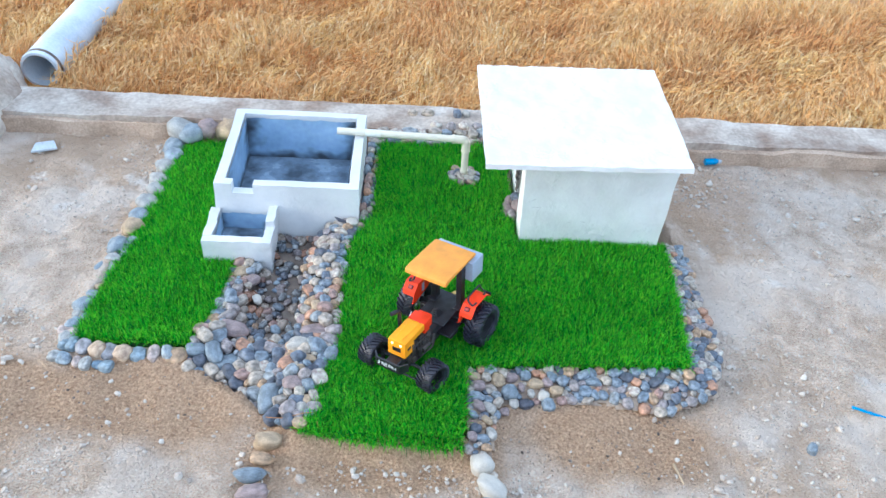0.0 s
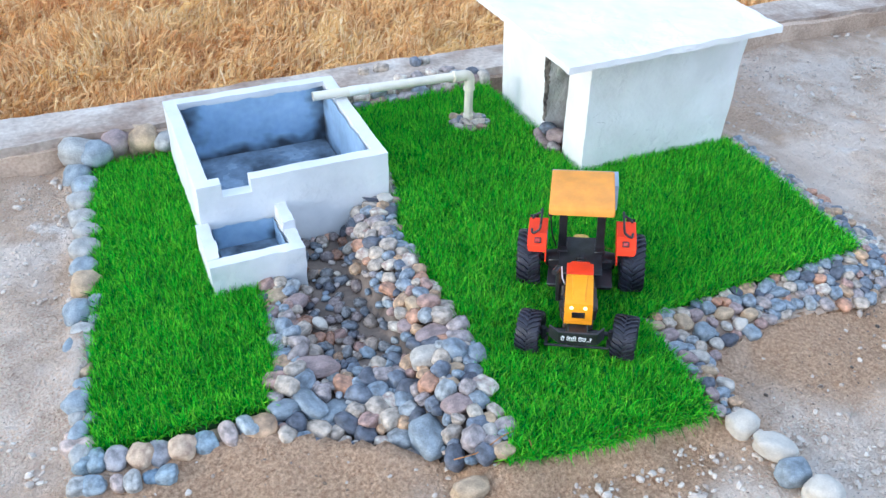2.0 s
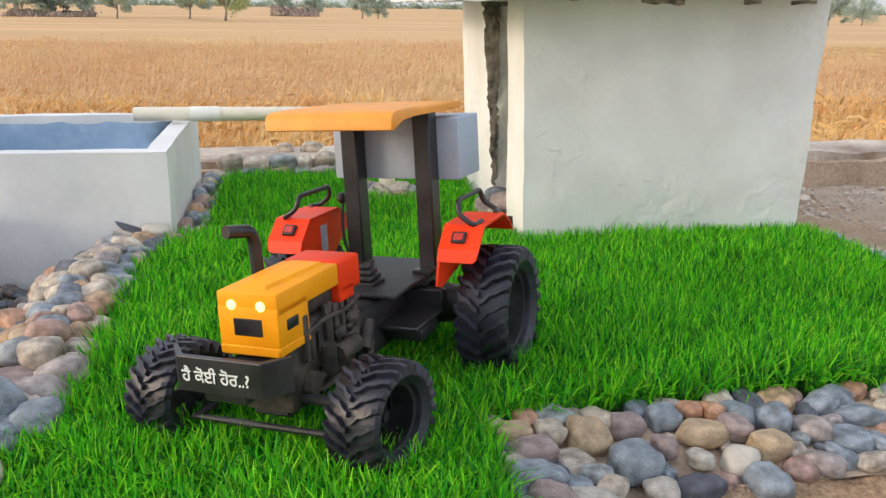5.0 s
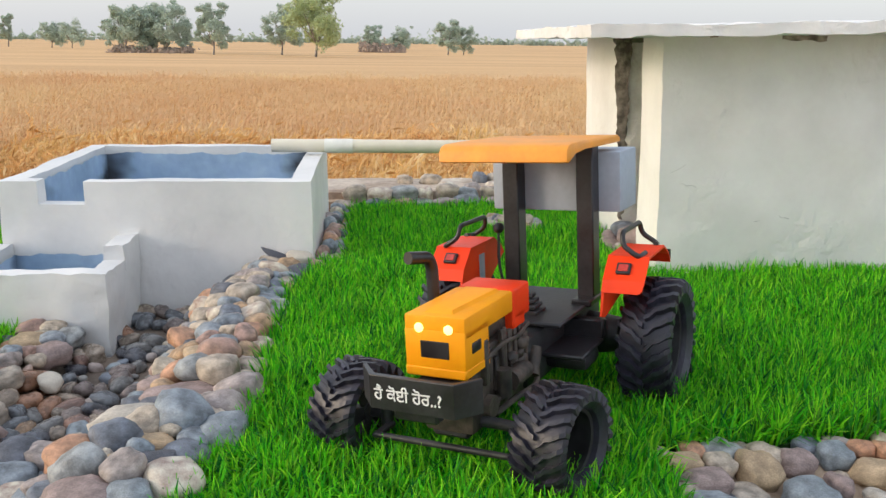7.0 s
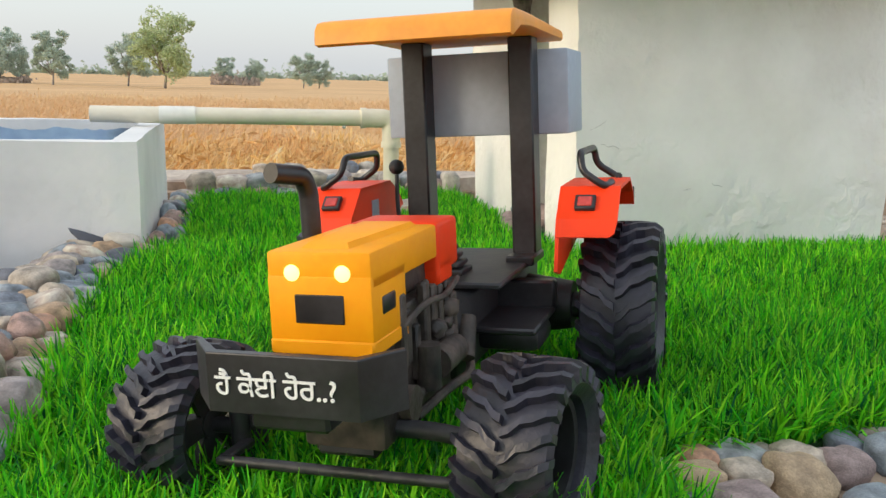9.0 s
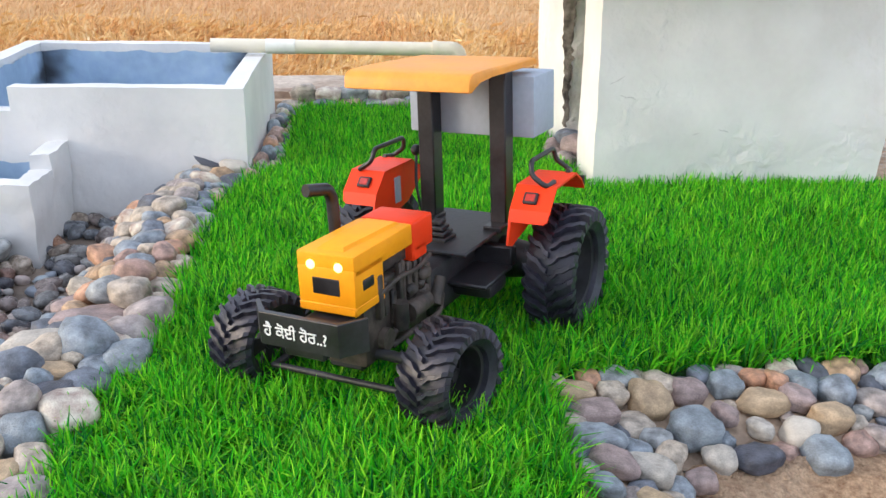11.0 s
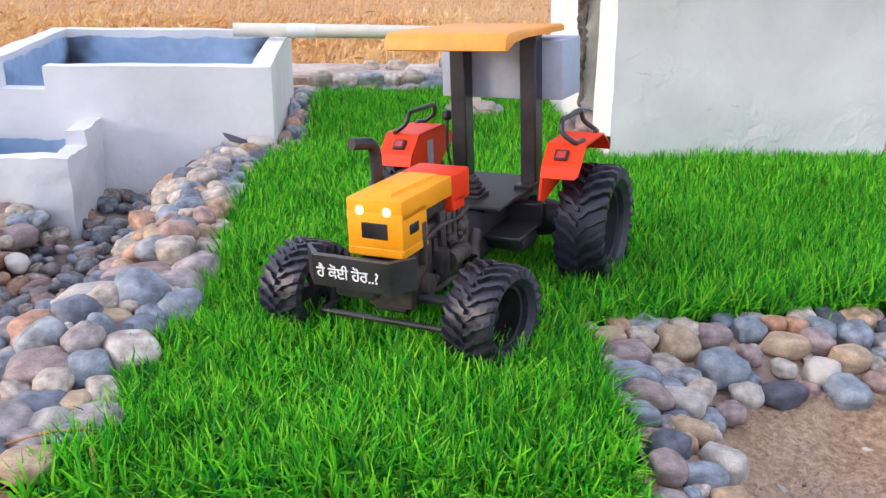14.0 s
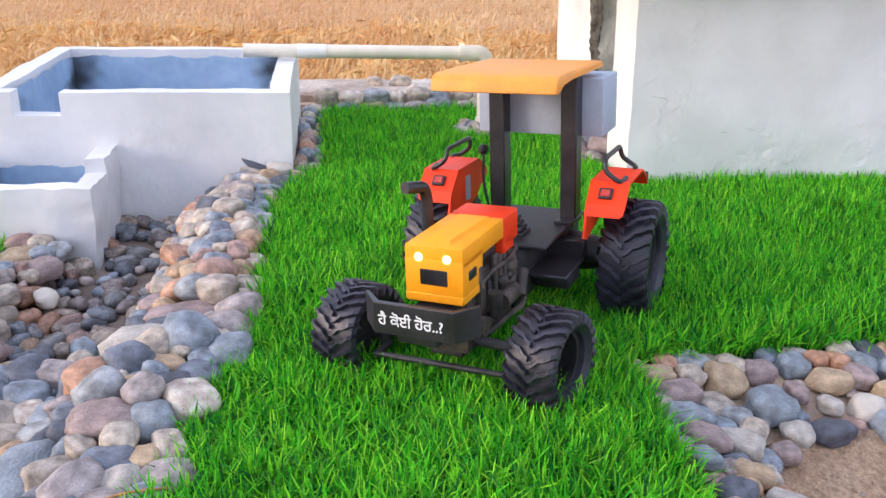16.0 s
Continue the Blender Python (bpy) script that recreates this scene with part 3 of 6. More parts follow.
def blades(tufts, per, rng):
    """Blades of turf in tufts, each a narrow bent strip."""
    px, py, pz = [], [], []
    for poly, floor_z in ((LAWN_R, 0.0), (LAWN_L, LAWN_L_Z)):
        xs, ys = [p[0] for p in poly], [p[1] for p in poly]
        n = int(tufts * (max(xs) - min(xs)) * (max(ys) - min(ys)))
        x, y = rng.uniform(min(xs), max(xs), n), rng.uniform(min(ys), max(ys), n)
        ok = inside(poly, x, y) & (np.hypot(x - 0.418, y - 0.332) > 0.064) & ~((x < 0.066) & (x > 0) & (y > 0.02)) & ~((x > 0.565) & (y > 0.07) & (y < 0.20))
        px.append(x[ok])
        py.append(y[ok])
        pz.append(np.full(int(ok.sum()), floor_z))
    x, y = np.repeat(np.concatenate(px), per), np.repeat(np.concatenate(py), per)
    n = len(x)
    x, y = x + rng.normal(0, 0.0016, n), y + rng.normal(0, 0.0016, n)
    patch = 1 + 0.16 * fbm(x * 2.2, y * 2.2, 9, 3)
    h = rng.uniform(0.018, 0.046, n) * patch
    w = rng.uniform(0.0010, 0.0018, n)
    a, lean = rng.uniform(0, 2 * np.pi, n), np.abs(rng.normal(0.38, 0.38, n)) + 0.04
    dx, dy = np.cos(a), np.sin(a)
    front = np.clip((-0.975 - y) / 0.03, 0, 1)
    dx, dy = dx * (1 - 0.6 * front), dy * (1 - 0.6 * front) - 0.6 * front
    lean = lean + 0.55 * front * rng.uniform(0, 1, n)
    twist = rng.uniform(0, np.pi, n)
    sx, sy = np.cos(twist), np.sin(twist)
    base = np.stack([x, y, np.repeat(np.concatenate(pz), per) - 0.001], -1)
    out = np.stack([dx, dy, np.zeros(n)], -1)
    side = np.stack([sx, sy, np.zeros(n)], -1)
    up = np.array([0, 0, 1.0])
    def at(u, bendy):
        return base + up * (h * u * np.cos(lean * bendy))[:, None] + out * (h * u * np.sin(lean * bendy))[:, None]
    m, t = at(0.55, 0.7), at(1.0, 1.25)
    s = side * w[:, None]
    v = np.stack([base - s, base + s, m + s * 0.9, m - s * 0.9, t + s * 0.2, t - s * 0.2], 1).reshape(-1, 3)
    k = np.arange(n)[:, None] * 6
    f = np.concatenate([k + np.array([[0, 1, 2, 3]]), k + np.array([[3, 2, 4, 5]])], 0)
    return v, f


bv, bf = blades(27000, 6, np.random.RandomState(4))
tagged(raw("grass", bv, bf, M_GRASS), "bright green artificial turf blades on both lawns", "grass", kind="stuff")


# ---- the plastered pump house ----
def pump_house():
    top = thing("pump_house", "whitewashed model pump house with flat slab roof and narrow doorway", "house", pose(0.616, -0.065, 0))
    def wall(name, lo, hi, seed, label=""):
        bm = bmesh.new()
        rough_box(bm, (lo[0] - 0.616, lo[1] + 0.065, lo[2]), (hi[0] - 0.616, hi[1] + 0.065, hi[2]), 0.018, 0.0028, 9, seed, coarse=0.004)
        for q in bm.verts:  # the walls lean out a little towards the roof
            q.co.x = 0.262 + (q.co.x - 0.262) * (1 + 0.068 * q.co.z / 0.43)
        return part(name, bm, M_LIME, top, label)
    bm = bmesh.new()
    rough_box(bm, (-0.002, 0.0, -0.06), (0.519, 0.055, 0.431), 0.018, 0.0032, 9, 1.0, coarse=0.004)
    rough_box(bm, (-0.0015, 0.053, -0.06), (0.056, 0.117, 0.4305), 0.018, 0.0032, 9, 1.0, coarse=0.004)
    for q in bm.verts:
        q.co.x = 0.262 + (q.co.x - 0.262) * (1 + 0.068 * q.co.z / 0.43)
    part("front_wall", bm, M_LIME, top)
    wall("side_wall", (1.075, -0.008, -0.06), (1.137, 0.44, 0.435), 2.0)
    wall("back_wall", (0.627, 0.442, -0.06), (1.137, 0.50, 0.43), 3.0)
    wall("side_wall", (0.624, 0.20, -0.06), (0.70, 0.44, 0.424), 5.0, "whitewashed wall beside the doorway, its jamb grey and chipped")
    bm = bmesh.new()
    rough_box(bm, (0.000, 0.2535, -0.05), (0.20, 0.2665, 0.424), 0.012, 0.006, 15, 6.0)
    part("jamb_plaster", bm, M_JAMB, top, "bare chipped cement jamb")
    # the plaster broke away along the wall's end, most of all under the roof
    bm = bmesh.new()
    strips = []
    for k in range(46):
        z = 0.422 - 0.36 * k / 45
        wide = 0.010 + 0.026 * (1 - k / 45) ** 1.3 + 0.008 * noise.noise((z * 95, 3.1, 0)) + 0.005 * noise.noise((z * 260, 1.1, 0))
        mid = 0.016 + 0.004 * noise.noise((z * 22, 0.4, 2)) + 0.004 * noise.noise((z * 150, 0.4, 7))
        lean = 0.262 + (mid - 0.012 - 0.262) * (1 + 0.068 * z / 0.43)
        d = 0.0025 * noise.noise((z * 90, 1.7, 5))
        strips.append([bm.verts.new((lean - wide * 0.5, 0.2500 + d, z)), bm.verts.new((lean, 0.2496 + d, z)), bm.verts.new((lean + wide * 0.5, 0.2505 + d, z)), bm.verts.new((lean, 0.264, z))])
    for p, q in zip(strips, strips[1:]):
        for j in range(4):
            bm.faces.new((p[j], p[(j + 1) % 4], q[(j + 1) % 4], q[j]))
    bm.faces.new(strips[0])
    bm.faces.new(strips[-1])
    part("broken_edge", bm, M_BROKEN, top, "dark broken plaster edge")
    # chips under the roof's edge and along the wall head
    for x0, x1, y, z, h in ((0.185, 0.262, -0.003, 0.4175, 0.009), (0.372, 0.400, -0.003, 0.419, 0.007), (0.060, 0.075, -0.003, 0.419, 0.006), (0.460, 0.505, -0.003, 0.4195, 0.006),
                            (-0.012, 0.034, 0.2455, 0.412, 0.014)):
        bm = bmesh.new()
        rough_box(bm, (x0, y, z), (x1, y + 0.006, z + h), 0.005, 0.0035, 40, x0 * 30)
        part("chip", bm, M_BROKEN, top, "dark chip where plaster fell off")
    bm = bmesh.new()
    rough_box(bm, (-0.170, -0.13, 0.0), (0.527, 0.565, 0.018), 0.011, 0.0036, 24, 7.0, coarse=0.0018)
    roof = part("roof_slab", bm, M_LIME, top, "white painted flat slab with chipped edges")
    roof.matrix_basis = pose(0, 0, 0.4215, 0, -1.6, 0)
    bm = bmesh.new()
    box(bm, (0.06, 0.057, -0.06), (0.47, 0.507, -0.02))
    part("floor_slab", bm, M_MUD, top)
    return top


house = pump_house()
M_CRACK = mat("plaster_crack", (0.68, 0.66, 0.64), 0.95, 0.2, 60, 300, 0.2)
crk = random.Random(5)
for x, z, n in ((0.012, 0.195, 4), (0.03, 0.175, 5), (0.15, 0.115, 5), (0.21, 0.12, 4)):
    line, px, pz = [], x, z
    for k in range(n):
        line.append((px, -0.0012 + crk.uniform(-0.0008, 0.0008), pz))
        px, pz = px + crk.uniform(0.004, 0.010), pz + crk.uniform(-0.007, 0.006)
    part("crack", bent(bmesh.new(), line, 0.0004, 5, 2), M_CRACK, house, "fine crack in the plaster")


# ---- the two water tanks ----
def lining(top, label, x0, x1, y0, y1, z0, z1, seed, gaps=()):
    """Four inner faces whose upper edge is ragged, where white paint ran over it."""
    def face(ax, ay, bx, by):
        n, rows_up = max(8, round(math.hypot(bx - ax, by - ay) / 0.008)), 24
        verts, edge_dark = [], []
        for k in range(n + 1):
            u = k / n
            x, y = ax + (bx - ax) * u, ay + (by - ay) * u
            t = z1 + 0.006 * noise.noise((x * 22 + seed, y * 22, 0)) + 0.004 * noise.noise((x * 70, y * 70, seed))
            for g0, g1, gz in gaps:
                if by == ay == y0 and g0 < x < g1:
                    t = min(t, gz)
            for j in range(rows_up + 1):
                z = z0 + (t - z0) * j / rows_up
                verts.append((x, y, z))
                # darker near the foot and both ends of each face, broken up by noise
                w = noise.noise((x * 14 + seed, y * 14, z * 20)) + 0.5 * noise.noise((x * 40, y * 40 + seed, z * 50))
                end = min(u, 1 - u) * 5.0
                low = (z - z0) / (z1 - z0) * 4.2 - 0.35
                edge_dark.append(min(1.0, max(0.0, 0.72 - 1.1 * min(end * 0.9, low) + 0.8 * w)))
        q = np.arange((n + 1) * (rows_up + 1)).reshape(n + 1, rows_up + 1)
        faces = np.stack([q[:-1, :-1], q[1:, :-1], q[1:, 1:], q[:-1, 1:]], -1).reshape(-1, 4)
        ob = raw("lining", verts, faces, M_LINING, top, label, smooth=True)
        ob.data.attributes.new("edge_dark", "FLOAT", "POINT").data.foreach_set("value", np.array(edge_dark, dtype=np.float32))
    face(x0, y0, x1, y0)
    face(x1, y0, x1, y1)
    face(x1, y1, x0, y1)
    face(x0, y1, x0, y0)


def large_tank():
    top = thing("water_tank", "white plastered open tank with dark cement lining and spill notch", "tank", pose(-0.5, 0, 0))
    bm = bmesh.new()
    H, t = 0.171, 0.036
    x0, x1, y0, y1 = -0.015, 0.512, 0.0, 0.523
    for lo, hi, s in (((x0, y0, -0.09), (x0 + t, y1, H), 1), ((x1 - t, y0, -0.09), (x1, y1, H), 1), ((x0 + t, y1 - t, -0.06), (x1 - t, y1, H + 0.001), 1),
                      ((x0 + t, y0, -0.09), (0.050, y0 + t, H), 1), ((0.128, y0, -0.09), (x1 - t, y0 + t, H), 1), ((0.050, y0, -0.09), (0.128, y0 + t, 0.131), 1)):
        rough_box(bm, lo, hi, 0.013, 0.0022, 10, s, coarse=0.003)
    part("tank_wall", bm, M_WHITE, top)
    g = 0.007
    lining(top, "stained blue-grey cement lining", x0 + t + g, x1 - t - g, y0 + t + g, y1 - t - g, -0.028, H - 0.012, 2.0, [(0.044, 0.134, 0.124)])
    bm = bmesh.new()
    rough_box(bm, (x0 + 0.02, y0 + 0.02, -0.06), (x1 - 0.02, y1 - 0.02, -0.026), 0.03, 0.003, 8, 5)
    part("tank_floor", bm, M_WETFLOOR, top, "damp dark cement floor")
    return top


def small_tank():
    top = thing("overflow_tank", "small white plastered overflow tank against the large one", "tank", pose(-0.53, -0.196, 0))
    bm = bmesh.new()
    for lo, hi in (((0, 0, -0.10), (0.242, 0.032, 0.058)), ((0, 0.032, -0.10), (0.032, 0.195, 0.062)), ((0.210, 0.032, -0.10), (0.242, 0.195, 0.056)),
                   ((0.211, 0.098, 0.04), (0.243, 0.197, 0.079))):
        rough_box(bm, lo, hi, 0.009, 0.0042, 19, 8.0, coarse=0.004)
    part("tank_wall", bm, M_WHITE, top)
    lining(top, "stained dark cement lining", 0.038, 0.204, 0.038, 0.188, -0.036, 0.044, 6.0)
    bm = bmesh.new()
    rough_box(bm, (0.02, 0.02, -0.06), (0.22, 0.19, -0.026), 0.03, 0.003, 8, 5)
    part("tank_floor", bm, M_WETFLOOR, top)
    return top


large_tank()
small_tank()


# ---- the water pipe that fills the tank ----
def water_pipe():
    top = thing("water_pipe", "cream plastic water pipe rising from the lawn to the tank rim", "pipe", pose(0.417, 0.338, 0))
    r, z = 0.0142, 0.190
    bm = bmesh.new()
    prof = [(0.0115, 0), (r, 0), (r, 0.46)]
    lathe(bm, prof, 24, pose(-0.512, 0.024, z, 0, 0, -92.5))
    lathe(bm, [(0.0112, 0.001), (0.0112, 0.05)], 24, pose(-0.512, 0.024, z, 0, 0, -92.5))
    part("spout_pipe", bm, M_PVC, top)
    bm = bmesh.new()
    rod(bm, (-0.40, 0.019, z), (-0.34, 0.0162, z), r + 0.0012, 24)
    part("joint", bm, M_PVCW, top, "white wrapped joint")
    bm = bmesh.new()
    bent(bm, [(-0.052, 0.0026, z), (0, 0, z), (0, 0, z - 0.048)], r + 0.0025, 24, 8)
    rod(bm, (-0.056, 0.0027, z), (-0.046, 0.0022, z), r + 0.0042, 24)
    rod(bm, (0, 0, z - 0.052), (0, 0, z - 0.042), r + 0.0042, 24)
    part("elbow", bm, M_PVC, top)
    bm = bmesh.new()
    rod(bm, (0, 0, z - 0.045), (0.001, 0, 0.02), r, 24)
    rod(bm, (0.001, 0, 0.05), (0.001, 0, -0.03), r + 0.003, 24)
    part("riser", bm, M_PVC, top)
    bm = bmesh.new()
    bmesh.ops.create_uvsphere(bm, u_segments=8, v_segments=6, radius=0.0035, matrix=pose(-0.085, 0.004, z - r - 0.002))
    part("water_drop", bm, M_HOSE, top)
    return top


water_pipe()


# ---- river stones ----
def stone_shapes(count, subdiv, seed, boxy=0.0):
    """Meshes of worn stones of unit size, shared by all the pebbles."""
    out, rng = [], random.Random(seed)
    for k in range(count):
        bm = bmesh.new()
        bmesh.ops.create_icosphere(bm, subdivisions=subdiv, radius=1.0)
        off = Vector((rng.uniform(0, 50), rng.uniform(0, 50), rng.uniform(0, 50)))
        sq = rng.uniform(0.60, 0.92) - boxy
        skew = rng.uniform(-0.22, 0.22)
        for v in bm.verts:
            c = v.co.copy()
            c = Vector([math.copysign(abs(q) ** sq, q) for q in c])
            c *= 1 + 0.30 * noise.noise(c * 0.9 + off) + 0.13 * noise.noise(c * 2.2 + off) + 0.03 * noise.noise(c * 6 + off)
            c.x *= 1 + skew * c.y
            v.co = c
        me = bpy.data.meshes.new("pebble")
        bm.to_mesh(me)
        bm.free()
        me.shade_smooth()
        out.append(me)
    return out


STONES = stone_shapes(14, 3, 3)
SMALLS = stone_shapes(10, 2, 4)
CRUMBS = stone_shapes(10, 1, 6)
RNG = random.Random(11)


def lay(name, meshes, material, parent, x, y, z, a, b, c, turn, tilt=(0, 0)):
    ob = new(name, RNG.choice(meshes))
    if not ob.data.materials:
        ob.data.materials.append(material)
    ob.material_slots[0].link = "OBJECT"
    ob.material_slots[0].material = material
    ob.matrix_basis = pose(x, y, z, tilt[0], tilt[1], turn) @ Matrix.Diagonal((a, b, c, 1))
    ob.parent = parent
    return ob


def throw(poly, r0, r1, tries, rng, taken, pack=0.84, keep=None):
    """Places of stones in an outline, the large ones first."""
    xs, ys = [p[0] for p in poly], [p[1] for p in poly]
    out = []
    for k in range(tries):
        r = r1 + (r0 - r1) * (k / tries) ** 0.7
        x, y = rng.uniform(min(xs), max(xs)), rng.uniform(min(ys), max(ys))
        if not inside(poly, [x], [y])[0] or (keep and not keep(x, y)):
            continue
        if all((x - q[0]) ** 2 + (y - q[1]) ** 2 > (pack * (r + q[2])) ** 2 for q in taken):
            taken.append((x, y, r))
            out.append((x, y, r))
    return out


def single(name, material, label, x, y, z, a, b, c, turn, category="stone", parent=None, group=""):
    ob = lay(name, STONES, material, parent, x, y, z, a, b, c, turn, (RNG.uniform(-8, 8), RNG.uniform(-8, 8)))
    if parent is None:
        tagged(ob, label, category, group)
    return ob


# the stream: a stony bed with banks
stream = thing("pebble_stream", "dry stream of river pebbles from the tanks across the lawn", "stream bed")
gx, gy = np.meshgrid(np.arange(-0.56, 0.06, 0.012), np.arange(-0.99, 0.02, 0.012))
gz = stream_z(gx, gy) - np.where((stream_z(gx, gy) < -0.045) & (gy > -0.58), 0.011, 0.023) + 0.004 * fbm(gx * 8, gy * 8, 6, 2)
cell = inside(STREAM, gx, gy)
gi = np.arange(gx.size).reshape(gx.shape)
quad = np.stack([gi[:-1, :-1], gi[:-1, 1:], gi[1:, 1:], gi[1:, :-1]], -1)
quad = quad[cell[:-1, :-1] & cell[:-1, 1:] & cell[1:, 1:] & cell[1:, :-1]].reshape(-1, 4)
raw("bed", np.stack([gx, gy, gz], -1).reshape(-1, 3), quad, M_MORTAR, stream, "grey-brown mortar and silt", smooth=True)

taken = []
MARKED = [  # stones that can be told apart: x, y, height, half length, half width, turn, material
    (-0.095, -0.576, 0.012, 0.046, 0.026, 8, M_PPINK), (-0.085, -0.615, 0.020, 0.022, 0.018, 15, M_PEBBLE),
    (-0.363, -0.655, -0.070, 0.042, 0.034, 20, M_PBLUE), (-0.414, -0.632, -0.042, 0.026, 0.046, 20, M_PBLUE), (-0.206, -0.830, -0.034, 0.036, 0.050, 8, M_PBLUE),
    (-0.368, -0.534, -0.036, 0.055, 0.030, -8, M_PPINK), (-0.135, -0.640, 0.010, 0.036, 0.030, 0, M_PWHITE), 
    (-0.313, -0.380, -0.042, 0.015, 0.020, 20, M_CREAM), (-0.010, -0.026, 0.038, 0.023, 0.017, 5, M_CREAM)]
MARKED += [(-0.530, -0.655, -0.046, 0.036, 0.040, 0, M_PEBBLE), (-0.470, -0.630, -0.040, 0.040, 0.026, 10, M_PBLUE), (-0.385, -0.255, -0.034, 0.028, 0.024, 10, M_PTAN), (-0.345, -0.290, -0.036, 0.030, 0.024, 30, M_PPINK),
           (-0.410, -0.300, -0.040, 0.022, 0.022, 0, M_PPINK), (-0.100, -0.470, 0.020, 0.020, 0.030, 10, M_PTAN), (-0.140, -0.520, 0.004, 0.020, 0.022, 30, M_PPINK)]
MARKED += [(-0.081, -0.757, 0.022, 0.0228, 0.0199, 0, M_PDARK), (-0.119, -0.749, 0.022, 0.0133, 0.0152, 0, M_PTAN), (-0.091, -0.817, 0.022, 0.0228, 0.0238, 0, M_PBLUE), (-0.09, -0.867, 0.016, 0.0152, 0.0199, 0, M_PTAN),
         (-0.136, -0.808, 0.022, 0.0314, 0.0228, 0, M_PPINK), (-0.117, -0.87, 0.016, 0.0247, 0.0162, 0, M_PEBBLE), (-0.102, -0.896, 0.016, 0.0181, 0.0199, 0, M_PWHITE), (-0.077, -0.921, 0.016, 0.019, 0.0142, 0, M_PEBBLE),
         (-0.098, -0.955, 0.016, 0.0228, 0.0171, 0, M_PTAN), (-0.098, -0.708, 0.022, 0.0238, 0.0152, 0, M_PTAN), (-0.059, -0.699, 0.022, 0.0162, 0.0171, 0, M_PEBBLE), (-0.033, -0.685, 0.022, 0.0228, 0.0228, 0, M_PBLUE)]
for x, y, z, a, b, turn, m in MARKED:
    lay("pebble", STONES, m, stream, x, y, z, a, b, min(a, b) * 0.72, turn, (RNG.uniform(-8, 8), RNG.uniform(-8, 8)))
    taken.append((x, y, (a + b) / 2 * 0.95))
bank_line = STREAM_L[1:] + STREAM_F + STREAM_R
spots = throw(STREAM, 0.011, 0.0255, 6400, RNG, taken, 0.72, lambda x, y: (away(bank_line, x, y) < 0.105 or y < -0.60) and y < -0.46)
spots += throw(STREAM, 0.010, 0.021, 5200, RNG, taken, 0.74, lambda x, y: away(bank_line, x, y) < 0.115 and -0.46 < y < -0.02)
for x, y, r in spots:
    z = float(stream_z(x, y))
    lay("pebble", STONES, M_PWET if y > -0.58 and z < -0.040 else M_PEBBLE, stream, x, y, z - 0.002 + RNG.uniform(-0.003, 0.006), r * RNG.uniform(1.0, 1.35), r * RNG.uniform(0.85, 1.1),
        r * RNG.uniform(0.68, 0.92), RNG.uniform(0, 180), (RNG.uniform(-24, 24), RNG.uniform(-24, 24)))
big_count = len(spots)
spots = throw(STREAM, 0.0075, 0.018, 12000, RNG, taken, 0.76, lambda x, y: y < -0.012)
for x, y, r in spots[:330 - big_count]:
    z = float(stream_z(x, y))
    if z < -0.045 and y > -0.58 and RNG.random() < 0.38:
        continue
    lay("pebble", SMALLS, M_PWET if y > -0.56 + 0.06 * RNG.random() and z < -0.036 else M_PSMALL, stream, x, y, z - 0.004, r * RNG.uniform(1.0, 1.4), r * RNG.uniform(0.8, 1.05), r * RNG.uniform(0.55, 0.8),
        RNG.uniform(0, 180), (RNG.uniform(-25, 25), RNG.uniform(-25, 25)))


def gravel(name, spots, zf, meshes, material, parent, label, lift=0.0):
    """Many small stones joined into one mesh."""
    vs, fs, base = [], [], 0
    for x, y, r in spots:
        me = RNG.choice(meshes)
        co = np.empty(len(me.vertices) * 3)
        me.vertices.foreach_get("co", co)
        m = pose(x, y, float(zf(x, y)) + lift, RNG.uniform(-25, 25), RNG.uniform(-25, 25), RNG.uniform(0, 360)) @ Matrix.Diagonal(
            (r * RNG.uniform(1, 1.4), r * RNG.uniform(0.8, 1.0), r * RNG.uniform(0.55, 0.8), 1))
        m = np.array(m)
        vs.append(co.reshape(-1, 3) @ m[:3, :3].T + m[:3, 3])
        tri = np.array([p.vertices[:] for p in me.polygons])
        fs.append(tri + base)
        base += len(me.vertices)
    return raw(name, np.concatenate(vs), np.concatenate(fs), material, parent, label, smooth=True)


M_GRAVEL = varied("small_gravel", PEBBLES, 0.6, island=True, fine=260, bump=0.1, speck=0.4)
rest = spots[330 - big_count:] + throw(STREAM, 0.005, 0.010, 5000, RNG, taken, 0.85, lambda x, y: y < -0.012)
if rest:
    tagged(gravel("gravel", rest, stream_z, SMALLS, M_GRAVEL, stream, "small gravel between the pebbles", -0.006), kind="stuff")


def row(parent, line, step, half_along, half_across, z, material=None, start=0.0):
    """Stones laid side by side along a line, with gaps and slips."""
    d = start
    total = sum(math.dist(a, b) for a, b in zip(line, line[1:]))
    while d < total:
        q = d
        for a, b in zip(line, line[1:]):
            n = math.dist(a, b)
            if q <= n:
                break
            q -= n
        u = min(q / n, 1)
        x, y = a[0] + (b[0] - a[0]) * u, a[1] + (b[1] - a[1]) * u
        along = half_along * RNG.uniform(0.70, 1.45)
        turn = math.degrees(math.atan2(b[1] - a[1], b[0] - a[0]))
        lay("pebble", STONES, material or M_PEBBLE, parent, x + RNG.uniform(-0.008, 0.008), y + RNG.uniform(-0.008, 0.008), z + RNG.uniform(-0.006, 0.004),
            along, half_across * RNG.uniform(0.8, 1.2), half_along * RNG.uniform(0.75, 1.0), turn + RNG.uniform(-20, 20), (RNG.uniform(-12, 12), RNG.uniform(-12, 12)))
        d += along * 0.92 + half_along * 0.92 * step


